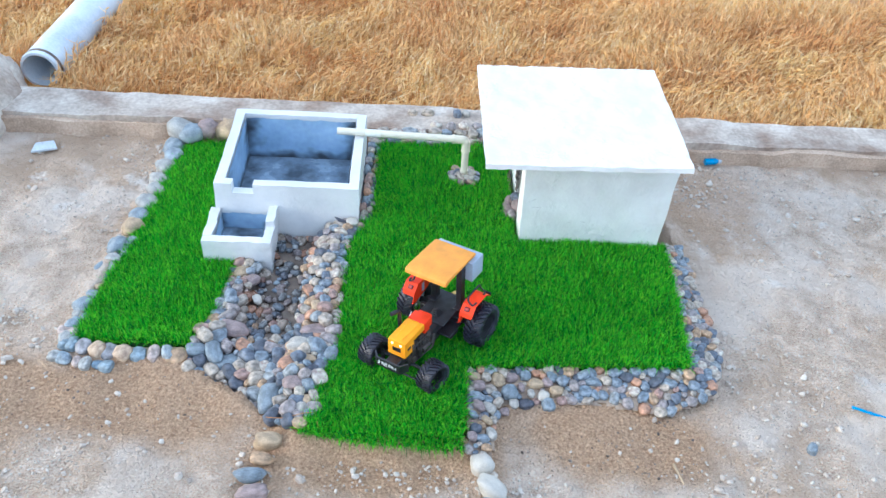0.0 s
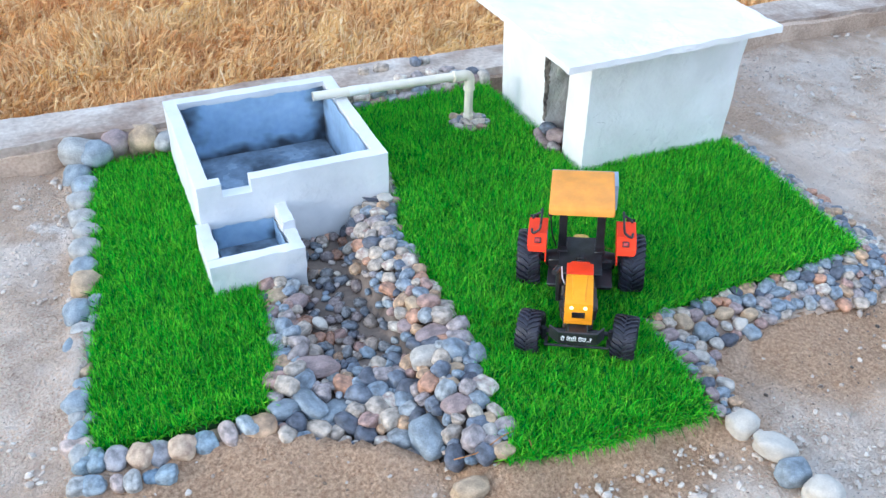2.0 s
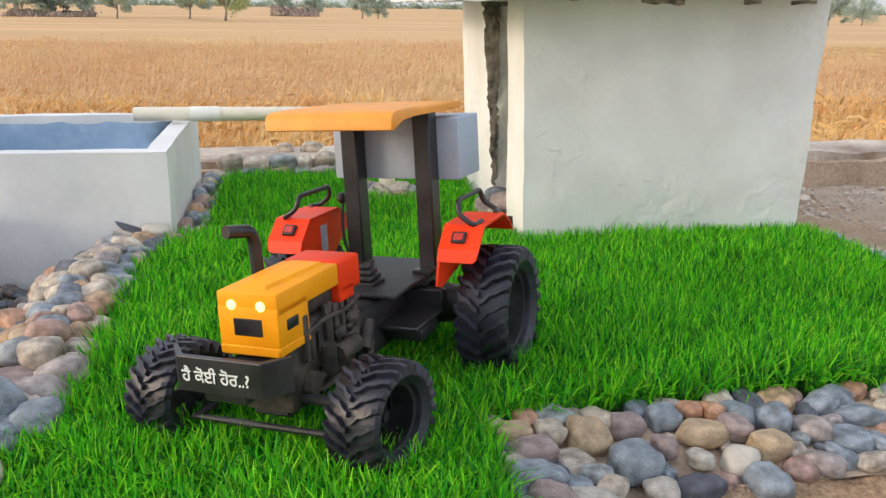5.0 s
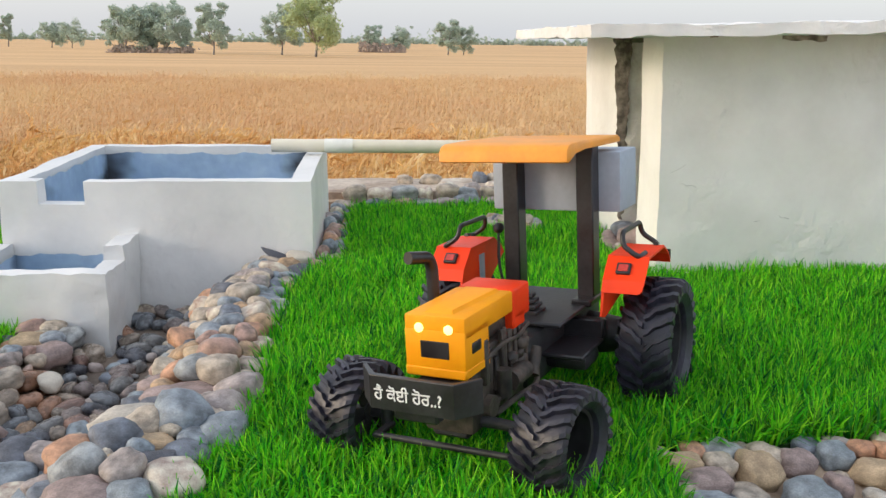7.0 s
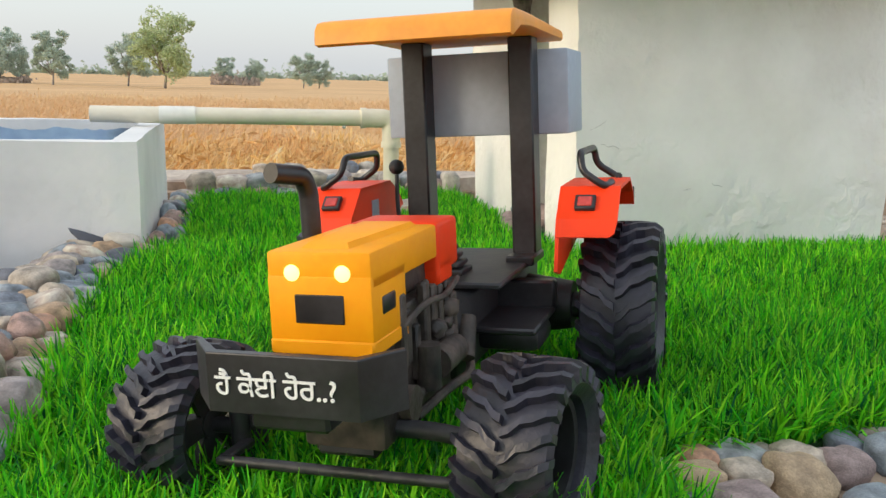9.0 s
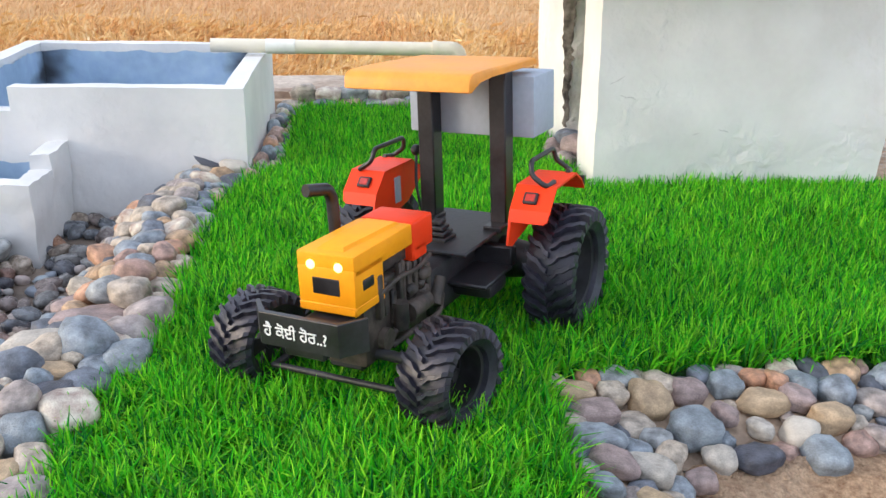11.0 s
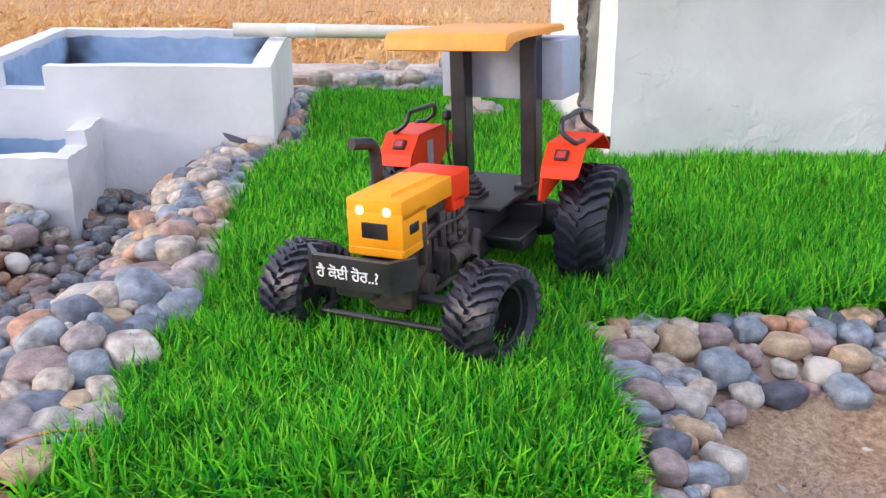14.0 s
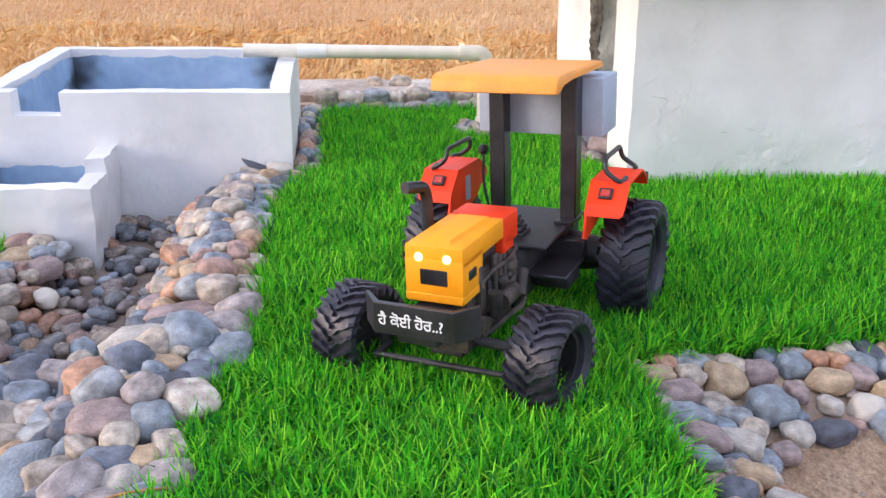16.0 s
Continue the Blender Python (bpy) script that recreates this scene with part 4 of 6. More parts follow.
# the border of the left lawn
edge = thing("pebble_border", "single row of river pebbles edging the lawn beside the tanks", "border", group="pebble borders")
BACK_L = [(-0.777, 0.612, 0.056, 0.054, M_PALE_L), (-0.731, 0.583, 0.042, 0.048, M_BLUE_L), (-0.672, 0.631, 0.044, 0.057, M_PPINK), (-0.587, 0.622, 0.053, 0.050, M_PTAN), (-0.519, 0.596, 0.027, 0.054, M_PALE_L)]
SIDE_L = [(-0.797, 0.540, 0.039, 0.050, M_BLUE_L), (-0.781, 0.457, 0.035, 0.036, M_BLUE_L), (-0.798, 0.384, 0.035, 0.045, M_PALE_L), (-0.802, 0.290, 0.041, 0.035, M_PALE_L), (-0.797, 0.219, 0.035, 0.033, M_PALE_L), (-0.811, 0.138, 0.037, 0.043, M_PALE_L),
          (-0.819, 0.052, 0.033, 0.037, M_BLUE_L), (-0.828, -0.024, 0.035, 0.043, M_PTAN), (-0.854, -0.125, 0.032, 0.047, M_BLUE_L), (-0.814, -0.111, 0.018, 0.029, M_BLUE_L), (-0.819, -0.169, 0.014, 0.018, M_BLUE_L), (-0.848, -0.206, 0.027, 0.020, M_PALE_L),
          (-0.848, -0.250, 0.025, 0.021, M_PALE_L), (-0.877, -0.248, 0.016, 0.030, M_BLUE_L), (-0.877, -0.298, 0.015, 0.020, M_PALE_L), (-0.850, -0.298, 0.015, 0.023, M_PBLUE), (-0.856, -0.348, 0.016, 0.022, M_PTAN), (-0.865, -0.395, 0.020, 0.019, M_BLUE_L),
          (-0.880, -0.449, 0.027, 0.031, M_BLUE_L), (-0.884, -0.494, 0.019, 0.019, M_PALE_L), (-0.857, -0.506, 0.015, 0.019, M_PBLUE), (-0.884, -0.540, 0.022, 0.027, M_BLUE_L), (-0.885, -0.601, 0.021, 0.028, M_PALE_L)]
for x, y, a, b, m in BACK_L + SIDE_L:
    lay("pebble", STONES, m, edge, x, y, 0.004 if y > 0.56 else -0.036, a * 1.04, b * 1.04, min(a, b) * 0.9, -24 + RNG.uniform(-10, 10), (RNG.uniform(-8, 8), RNG.uniform(-8, 8)))
row(edge, EDGE_L[6:], 1.0, 0.022, 0.031, -0.036, M_PLEFT, start=0.06)
row(edge, [(-0.905, -0.672), (-0.86, -0.695), (-0.72, -0.698)], 1.1, 0.019, 0.021, -0.046, M_PLEFT)
row(edge, [(-0.855, -0.2), (-0.91, -0.55)], 1.9, 0.018, 0.02, -0.050, M_PLEFT)
bm = bmesh.new()
slab(bm, [(-0.50, 0.566), (-0.741, 0.573), (-0.773, 0.40), (-0.791, 0.124), (-0.836, -0.25), (-0.864, -0.608), (-0.48, -0.612), (-0.48, -0.650), (-0.885, -0.655), (-0.858, -0.25), (-0.815, 0.124), (-0.80, 0.46), (-0.77, 0.61), (-0.50, 0.615)], -0.12, -0.056)
part("mortar", bm, M_SANDY, edge, "sandy mortar", smooth=False)

# the wide border of the right lawn
edge = thing("pebble_border", "wide band of cemented river pebbles round the lawn corner", "border", group="pebble borders")


def right_z(x, y):
    return 0.002 - 0.28 * np.clip(away([(0.375, -1.0), (0.398, -0.702), (1.12, -0.678), (1.165, -0.04)], x, y) - 0.03, 0, 0.2)


def bedding(outline, zf, material, parent, label):
    """Mortar under the stones, following their slope."""
    bx, by = np.meshgrid(np.arange(min(p[0] for p in outline), max(p[0] for p in outline), 0.010), np.arange(min(p[1] for p in outline), max(p[1] for p in outline), 0.010))
    bz = zf(bx, by) - 0.006 + 0.004 * fbm(bx * 9, by * 9, 6, 2)
    ok = inside(outline, bx, by)
    bi = np.arange(bx.size).reshape(bx.shape)
    q = np.stack([bi[:-1, :-1], bi[:-1, 1:], bi[1:, 1:], bi[1:, :-1]], -1)
    q = q[ok[:-1, :-1] | ok[:-1, 1:] | ok[1:, 1:] | ok[1:, :-1]].reshape(-1, 4)
    return raw("mortar", np.stack([bx, by, bz], -1).reshape(-1, 3), q, material, parent, label, smooth=True)


bedding(BORDER_R, right_z, M_SANDY, edge, "sandy mortar")
taken = []
# stones that can be told apart: x, y, half length, half width (and turn), material
ALONG = [(0.421, -0.744, 0.0183, 0.0127, M_PTAN), (0.458, -0.742, 0.0161, 0.0143, M_PEBBLE), (0.495, -0.751, 0.0212, 0.0244, M_PTAN), (0.539, -0.74, 0.0192, 0.0162, M_PPINK), (0.581, -0.731, 0.0171, 0.0166, M_PBLUE),
         (0.618, -0.723, 0.0134, 0.0123, M_POCHRE), (0.637, -0.73, 0.0135, 0.0175, M_PEBBLE), (0.666, -0.734, 0.0163, 0.0188, M_PBLUE), (0.698, -0.742, 0.0206, 0.0205, M_PEBBLE), (0.431, -0.779, 0.0226, 0.0164, M_PPINK),
         (0.528, -0.788, 0.0246, 0.0241, M_PBLUE), (0.567, -0.772, 0.0127, 0.0165, M_PPINK), (0.614, -0.756, 0.0262, 0.0166, M_PTAN), (0.65, -0.751, 0.0187, 0.0154, M_PPINK), (0.597, -0.79, 0.0114, 0.0146, M_PWHITE),
         (0.635, -0.795, 0.018, 0.0163, M_CREAM), (0.675, -0.779, 0.0239, 0.0168, M_PTAN), (0.579, -0.825, 0.0233, 0.0169, M_PDARK), (0.542, -0.825, 0.0145, 0.0188, M_PWHITE), (0.51, -0.859, 0.0138, 0.0133, M_PPINK),
         (0.649, -0.824, 0.0204, 0.022, M_PBLUE)]
DOWN = [(0.422, -0.822, 0.025, 0.0157, 0, M_PEBBLE), (0.428, -0.857, 0.0221, 0.0152, -35, M_PPINK), (0.46, -0.857, 0.0247, 0.0155, -45, M_PWHITE), (0.491, -0.83, 0.014, 0.0183, -30, M_PEBBLE), (0.41, -0.896, 0.0168, 0.0109, -30, M_PBLUE),
         (0.452, -0.908, 0.0202, 0.0123, -35, M_PTAN), (0.415, -0.946, 0.0181, 0.0162, 0, M_PEBBLE), (0.463, -0.956, 0.0174, 0.0227, 10, M_PWHITE), (0.404, -0.978, 0.0154, 0.0144, 0, M_PPINK), (0.413, -1.009, 0.0066, 0.0086, 0, M_PBLUE),
         (0.446, -1.009, 0.0164, 0.0122, 0, M_PEBBLE)]
for x, y, a, b, turn, m in [(*q[:4], RNG.uniform(-12, 12), q[4]) for q in ALONG] + DOWN:
    lay("pebble", STONES, m, edge, x, y, float(right_z(x, y)) + 0.003, a, b, min(a, b) * 0.82, turn, (RNG.uniform(-10, 10), RNG.uniform(-10, 10)))
    taken.append((x, y, (a + b) / 2 * 1.02))

for x, y, r in throw(BORDER_R, 0.0075, 0.0185, 15000, RNG, taken, 0.80):
    lay("pebble", STONES, M_PEBBLE, edge, x, y, float(right_z(x, y)) - 0.003, r * RNG.uniform(1.0, 1.35), r * RNG.uniform(0.85, 1.1), r * RNG.uniform(0.6, 0.8),
        RNG.uniform(0, 180), (RNG.uniform(-18, 18), RNG.uniform(-18, 18)))

# the border behind the lawn, between tank and house, and along the tank's side
edge = thing("pebble_border", "low pile of grey and brown pebbles behind the lawn", "border", group="pebble borders")
bm = bmesh.new()
rough_box(bm, (0.02, 0.585, -0.1), (0.615, 0.70, 0.012), 0.025, 0.006, 9, 4, coarse=0.01)
part("mud_bank", bm, M_MUD, edge, "reddish mud bank")
row(edge, [(0.06, 0.572), (0.34, 0.587), (0.60, 0.605)], 1.0, 0.029, 0.026, 0.014)
row(edge, [(0.08, 0.60), (0.34, 0.612), (0.60, 0.63)], 1.15, 0.026, 0.024, 0.040)
row(edge, [(0.30, 0.66), (0.56, 0.68)], 1.9, 0.024, 0.024, 0.040)
for x, y, z, a, b, m in ((0.548, 0.60, 0.028, 0.046, 0.022, M_PPINK), (0.592, 0.585, 0.040, 0.022, 0.026, M_PWHITE), (0.20, 0.76, 0.05, 0.022, 0.016, M_PEBBLE),
                         (0.27, 0.77, 0.05, 0.028, 0.018, M_PEBBLE), (0.40, 0.76, 0.052, 0.018, 0.022, M_PEBBLE), (0.44, 0.765, 0.052, 0.018, 0.02, M_PWHITE)):
    lay("pebble", STONES, m, edge, x, y, z, a, b, b, RNG.uniform(-15, 15))
edge = thing("pebble_border", "narrow strip of small pebbles along the tank wall", "border", group="pebble borders")
row(edge, [(0.026, 0.03), (0.030, 0.30), (0.034, 0.56)], 1.0, 0.021, 0.015, 0.016)
row(edge, [(0.052, 0.04), (0.056, 0.30), (0.060, 0.55)], 1.1, 0.018, 0.014, 0.005, start=0.02)

# a dark slate shard leaning at the tank's corner
bm = bmesh.new()
slab(bm, [(-0.034, 0.020), (-0.012, 0.012), (0.030, -0.006), (0.028, -0.020), (-0.008, -0.014), (-0.030, 0.012)], -0.004, 0.004, 0.0015)
tagged(part("slate_shard", bm, M_PDARK), "dark broken slate shard leaning at the tank corner", "shard")
scene.objects["slate_shard"].matrix_basis = pose(-0.046, -0.030, 0.046, 62, 0, 4) @ Matrix.Diagonal((0.85, 0.75, 1, 1))

# stones at the foot of the pipe and in the doorway
ring = thing("pebble_ring", "small heap of pebbles round the foot of the pipe", "stones")
for k in range(15):
    a = k * 2 * math.pi / 7.5 + RNG.uniform(-0.2, 0.2)
    d = RNG.uniform(0.024, 0.034) if k < 7 else RNG.uniform(0.044, 0.058)
    lay("pebble", STONES, RNG.choice([M_PTAN, M_PPINK, M_PWHITE, M_PEBBLE, M_PEBBLE]), ring, 0.418 + d * math.cos(a), 0.338 + d * math.sin(a) - 0.006, 0.030 if k < 7 else 0.022,
        RNG.uniform(0.018, 0.024), RNG.uniform(0.012, 0.016), 0.013, RNG.uniform(0, 180), (RNG.uniform(-20, 20), RNG.uniform(-20, 20)))
part("silt", slab(bmesh.new(), [(0.418 + 0.050 * math.cos(t / 10 * math.pi), 0.335 + 0.044 * math.sin(t / 10 * math.pi)) for t in range(20)], -0.01, 0.008), M_PDARK, ring, "dark damp silt")
heap = thing("doorstep_stones", "rounded stones heaped in the doorway of the house", "stones")
for x, y, z, a in ((0.602, 0.085, 0.020, 0.026), (0.586, 0.135, 0.018, 0.030), (0.598, 0.170, 0.024, 0.028), (0.63, 0.115, 0.040, 0.032), (0.622, 0.160, 0.048, 0.026), (0.578, 0.105, 0.012, 0.022)):
    lay("pebble", STONES, RNG.choice([M_PEBBLE, M_PPINK]), heap, x, y, z, a, a * 0.8, a * 0.65, RNG.uniform(0, 180))

# larger loose stones leading away from the lawn
for x, y, a, b, turn, m, label in ((0.432, -1.058, 0.041, 0.038, 10, M_CREAM, "cream rounded stone on dry soil beyond the border"),
                                   (0.455, -1.135, 0.054, 0.034, -35, M_CREAM, "pale grey oblong stone on dry soil"),
                                   (0.445, -1.205, 0.042, 0.034, -10, M_PBLUE, "blue-grey rounded stone on dry soil"),
                                   (0.455, -1.275, 0.042, 0.048, 15, M_CREAM, "cream rounded stone at the end of the row"),
                                   (0.470, -1.36, 0.044, 0.034, 0, M_PBLUE, "grey stone on dry soil"),
                                   (-0.190, -0.992, 0.050, 0.032, 5, M_PTAN, "tan oblong stone at the foot of the stream"),
                                   (-0.200, -1.055, 0.044, 0.024, 0, M_PEBBLE, "flat brownish stone on dry soil"),
                                   (-0.222, -1.108, 0.052, 0.028, 10, M_PBLUE, "blue-grey oblong stone on dry soil"),
                                   (-0.205, -1.168, 0.050, 0.028, 8, M_PPINK, "tan oblong stone on dry soil")):
    single("stone", m, label, x, y, SOIL_Z + 0.010 + b * 0.40, a * 0.84, b * 0.82, b * 0.72, turn, group="loose stones")


# ---- the model tractor ----
def tyre(name, R, W, rim_r, lugs, parent, x, y, h, out, steer=0.0, silver=False):
    """A tractor tyre with chevron lugs, its rim and bolts; out is 1 on the left side."""
    bm = bmesh.new()
    c = R * 0.895
    prof = [(rim_r, -W * 0.40), (rim_r + (c - rim_r) * 0.5, -W * 0.5), (c * 0.97, -W * 0.46), (c, -W * 0.36), (c * 1.01, 0), (c, W * 0.36), (c * 0.97, W * 0.46),
            (rim_r + (c - rim_r) * 0.5, W * 0.5), (rim_r, W * 0.40), (rim_r * 0.97, W * 0.30), (rim_r * 0.97, -W * 0.30), (rim_r, -W * 0.40)]
    lathe(bm, prof, 44)
    ob = part(name, bm, M_RUBBER, parent)
    ob.matrix_basis = pose(x, y, h, 0, RNG.uniform(0, 60), 0) if not steer else pose(x, y, h, 0, 0, steer)
    step = 2 * math.pi / lugs
    for side in (-1, 1):
        bm = bmesh.new()
        th = step * 0.20
        rows_ = []
        for u, da, r0, r1 in ((0.01, -0.46, c * 0.99, R), (0.10, -0.34, c * 0.99, R), (0.20, -0.02, c * 0.99, R), (0.32, 0.08, c * 0.98, R * 0.995), (0.43, 0.30, c * 0.96, R * 0.985), (0.515, 0.44, c * 0.86, R * 0.93)):
            aa = da * step * 1.25
            rows_.append([bm.verts.new((r * math.cos(q), u * W * side, r * math.sin(q))) for r, q in ((r0, aa - th), (r1, aa - th * 0.75), (r1, aa + th * 0.75), (r0, aa + th))])
        for p, q in zip(rows_, rows_[1:]):
            for j in range(3):
                bm.faces.new((p[j], p[j + 1], q[j + 1], q[j]))
        bm.faces.new(rows_[0])
        bm.faces.new(rows_[-1])
        first = part("lug", bm, M_RUBBER, ob, smooth=False)
        for k in range(lugs):
            lug = first if k == 0 else new("lug", first.data)
            lug.parent = ob
            lug.matrix_basis = pose(0, 0, 0, 0, math.degrees(k * step + (step / 2 if side > 0 else 0)), 0)
    # rim: barrel, dished spokes and hub
    bm = bmesh.new()
    lathe(bm, [(rim_r * 0.97, -W * 0.30), (rim_r * 0.90, -W * 0.28), (rim_r * 0.88, W * 0.28), (rim_r * 0.97, W * 0.30)], 40)
    face = (-0.14 if silver else -0.20) * W * out
    part("rim_barrel", bm, M_BLACK, ob)
    bm = bmesh.new()
    for k in range(5):
        a = k * 2 * math.pi / 5
        m = pose(0, face, 0, 0, math.degrees(a), 0)
        w0, w1, t = rim_r * 0.17, rim_r * 0.30, 0.0022
        pts = [(rim_r * 0.15, -w0), (rim_r * 0.9, -w1), (rim_r * 0.9, w1), (rim_r * 0.15, w0)]
        lo = [bm.verts.new(m @ Vector((r, -t, q))) for r, q in pts]
        hi = [bm.verts.new(m @ Vector((r, t, q))) for r, q in pts]
        bm.faces.new(lo)
        bm.faces.new(hi[::-1])
        for j in range(4):
            bm.faces.new((lo[j], hi[j], hi[(j + 1) % 4], lo[(j + 1) % 4]))
    rod(bm, (0, face - 0.004 * out, 0), (0, face + 0.004 * out, 0), rim_r * 0.30, 20)
    lathe(bm, [(rim_r * 0.80, face - 0.0022), (rim_r * 0.90, face - 0.0022), (rim_r * 0.90, face + 0.0022), (rim_r * 0.80, face + 0.0022)], 36)
    part("rim", bm, M_RIM if silver else M_BLACK, ob, "silver five-spoke rim" if silver else "black five-spoke rim")
    for k in range(5 if silver else 0):
        a = (k + 0.5) * 2 * math.pi / 5
        bm = bmesh.new()
        p = Vector((rim_r * 0.2 * math.cos(a), face + 0.004 * out, rim_r * 0.2 * math.sin(a)))
        rod(bm, p, p + Vector((0, 0.0035 * out, 0)), 0.0028, 6)
        part("bolt", bm, M_BRASS, ob, "brass wheel bolt")
    bm = bmesh.new()
    rod(bm, (0, face, 0), (0, face + 0.012 * out, 0), 0.0035, 12)
    part("axle_end", bm, M_RIM, ob)
    return ob


def fender(parent, s):
    """Mudguard over a rear wheel; s is 1 on the left."""
    bm = bmesh.new()
    line = [(-0.050, 0.150), (-0.040, 0.162), (-0.020, 0.1735), (0.046, 0.1725), (0.068, 0.150)]
    y0, y1, t = 0.084 * s, 0.130 * s, 0.0026
    def strip(ya, yb):
        rows_ = []
        for k, (x, z) in enumerate(line):
            rows_.append([bm.verts.new((x, ya, z)), bm.verts.new((x, yb, z)), bm.verts.new((x, yb, z - t)), bm.verts.new((x, ya, z - t))])
        for p, q in zip(rows_, rows_[1:]):
            for j in range(4):
                bm.faces.new((p[j], p[(j + 1) % 4], q[(j + 1) % 4], q[j]))
        bm.faces.new(rows_[0])
        bm.faces.new(rows_[-1])
    strip(y0, y1)
    low = [(0.080, 0.112), (0.068, 0.108), (0.030, 0.116), (-0.008, 0.124), (-0.032, 0.140)]
    ring_a = [bm.verts.new((x, y0, z - 0.0005)) for x, z in line + low]
    ring_b = [bm.verts.new((x, y0 + 0.0028 * s, z - 0.0005)) for x, z in line + low]
    bm.faces.new(ring_a)
    bm.faces.new(ring_b[::-1])
    n = len(ring_a)
    for j in range(n):
        bm.faces.new((ring_a[j], ring_a[(j + 1) % n], ring_b[(j + 1) % n], ring_b[j]))
    # front web, narrowing downwards to the inner plate
    web = [(0.068, y0, 0.150), (0.068, y1, 0.150), (0.0725, y1 - 0.002 * s, 0.140), (0.0735, y1 - 0.006 * s, 0.137), (0.0735, y0, 0.137)]
    fa = [bm.verts.new(p) for p in web]
    fb = [bm.verts.new((p[0] - 0.0026, p[1], p[2] - 0.001)) for p in web]
    bm.faces.new(fa)
    bm.faces.new(fb[::-1])
    for j in range(5):
        bm.faces.new((fa[j], fa[(j + 1) % 5], fb[(j + 1) % 5], fb[j]))
    ob = part("fender", bm, M_RED, parent, smooth=False)
    bm = bmesh.new()
    m = pose(0.0585, (y0 + y1) / 2 - 0.002 * s, 0.1605, 0, 45, 0)
    box(bm, (-0.0068, -0.0078, -0.001), (0.0068, 0.0078, 0.0032), 0.0008, 1, m)
    part("indicator_frame", bm, M_BLACK, ob)
    bm = bmesh.new()
    box(bm, (-0.0045, -0.0055, 0.0), (0.0045, 0.0055, 0.0042), 0.0008, 1, m)
    part("indicator_lens", bm, M_LENS, ob)
    bm = bmesh.new()
    box(bm, (-0.0525, y1 - 0.022 * s if s > 0 else y1, 0.150), (-0.0475, y1 if s > 0 else y1 + 0.022, 0.163), 0.001, 1)
    part("tail_lamp", bm, M_BLACK, ob)
    if s < 0:
        bm = bmesh.new()
        box(bm, (0.012, -0.0838, 0.128), (0.026, -0.0826, 0.160), 0.0003, 1)
        part("sticker", bm, M_GREYBOX, ob, "small pale grey sticker")
    yc = (y0 + y1) / 2
    bm = bmesh.new()
    bent(bm, [(-0.016, yc + 0.014 * s, 0.175), (-0.034, yc + 0.012 * s, 0.172), (-0.032, yc - 0.006 * s, 0.184), (-0.028, yc - 0.008 * s, 0.198), (0.042, yc - 0.008 * s, 0.198),
              (0.047, yc - 0.006 * s, 0.184), (0.049, yc + 0.012 * s, 0.172), (0.030, yc + 0.014 * s, 0.174)], 0.0029, 10, 4)
    part("hand_rail", bm, M_SATIN, ob, "bent black hand rail")
    return ob


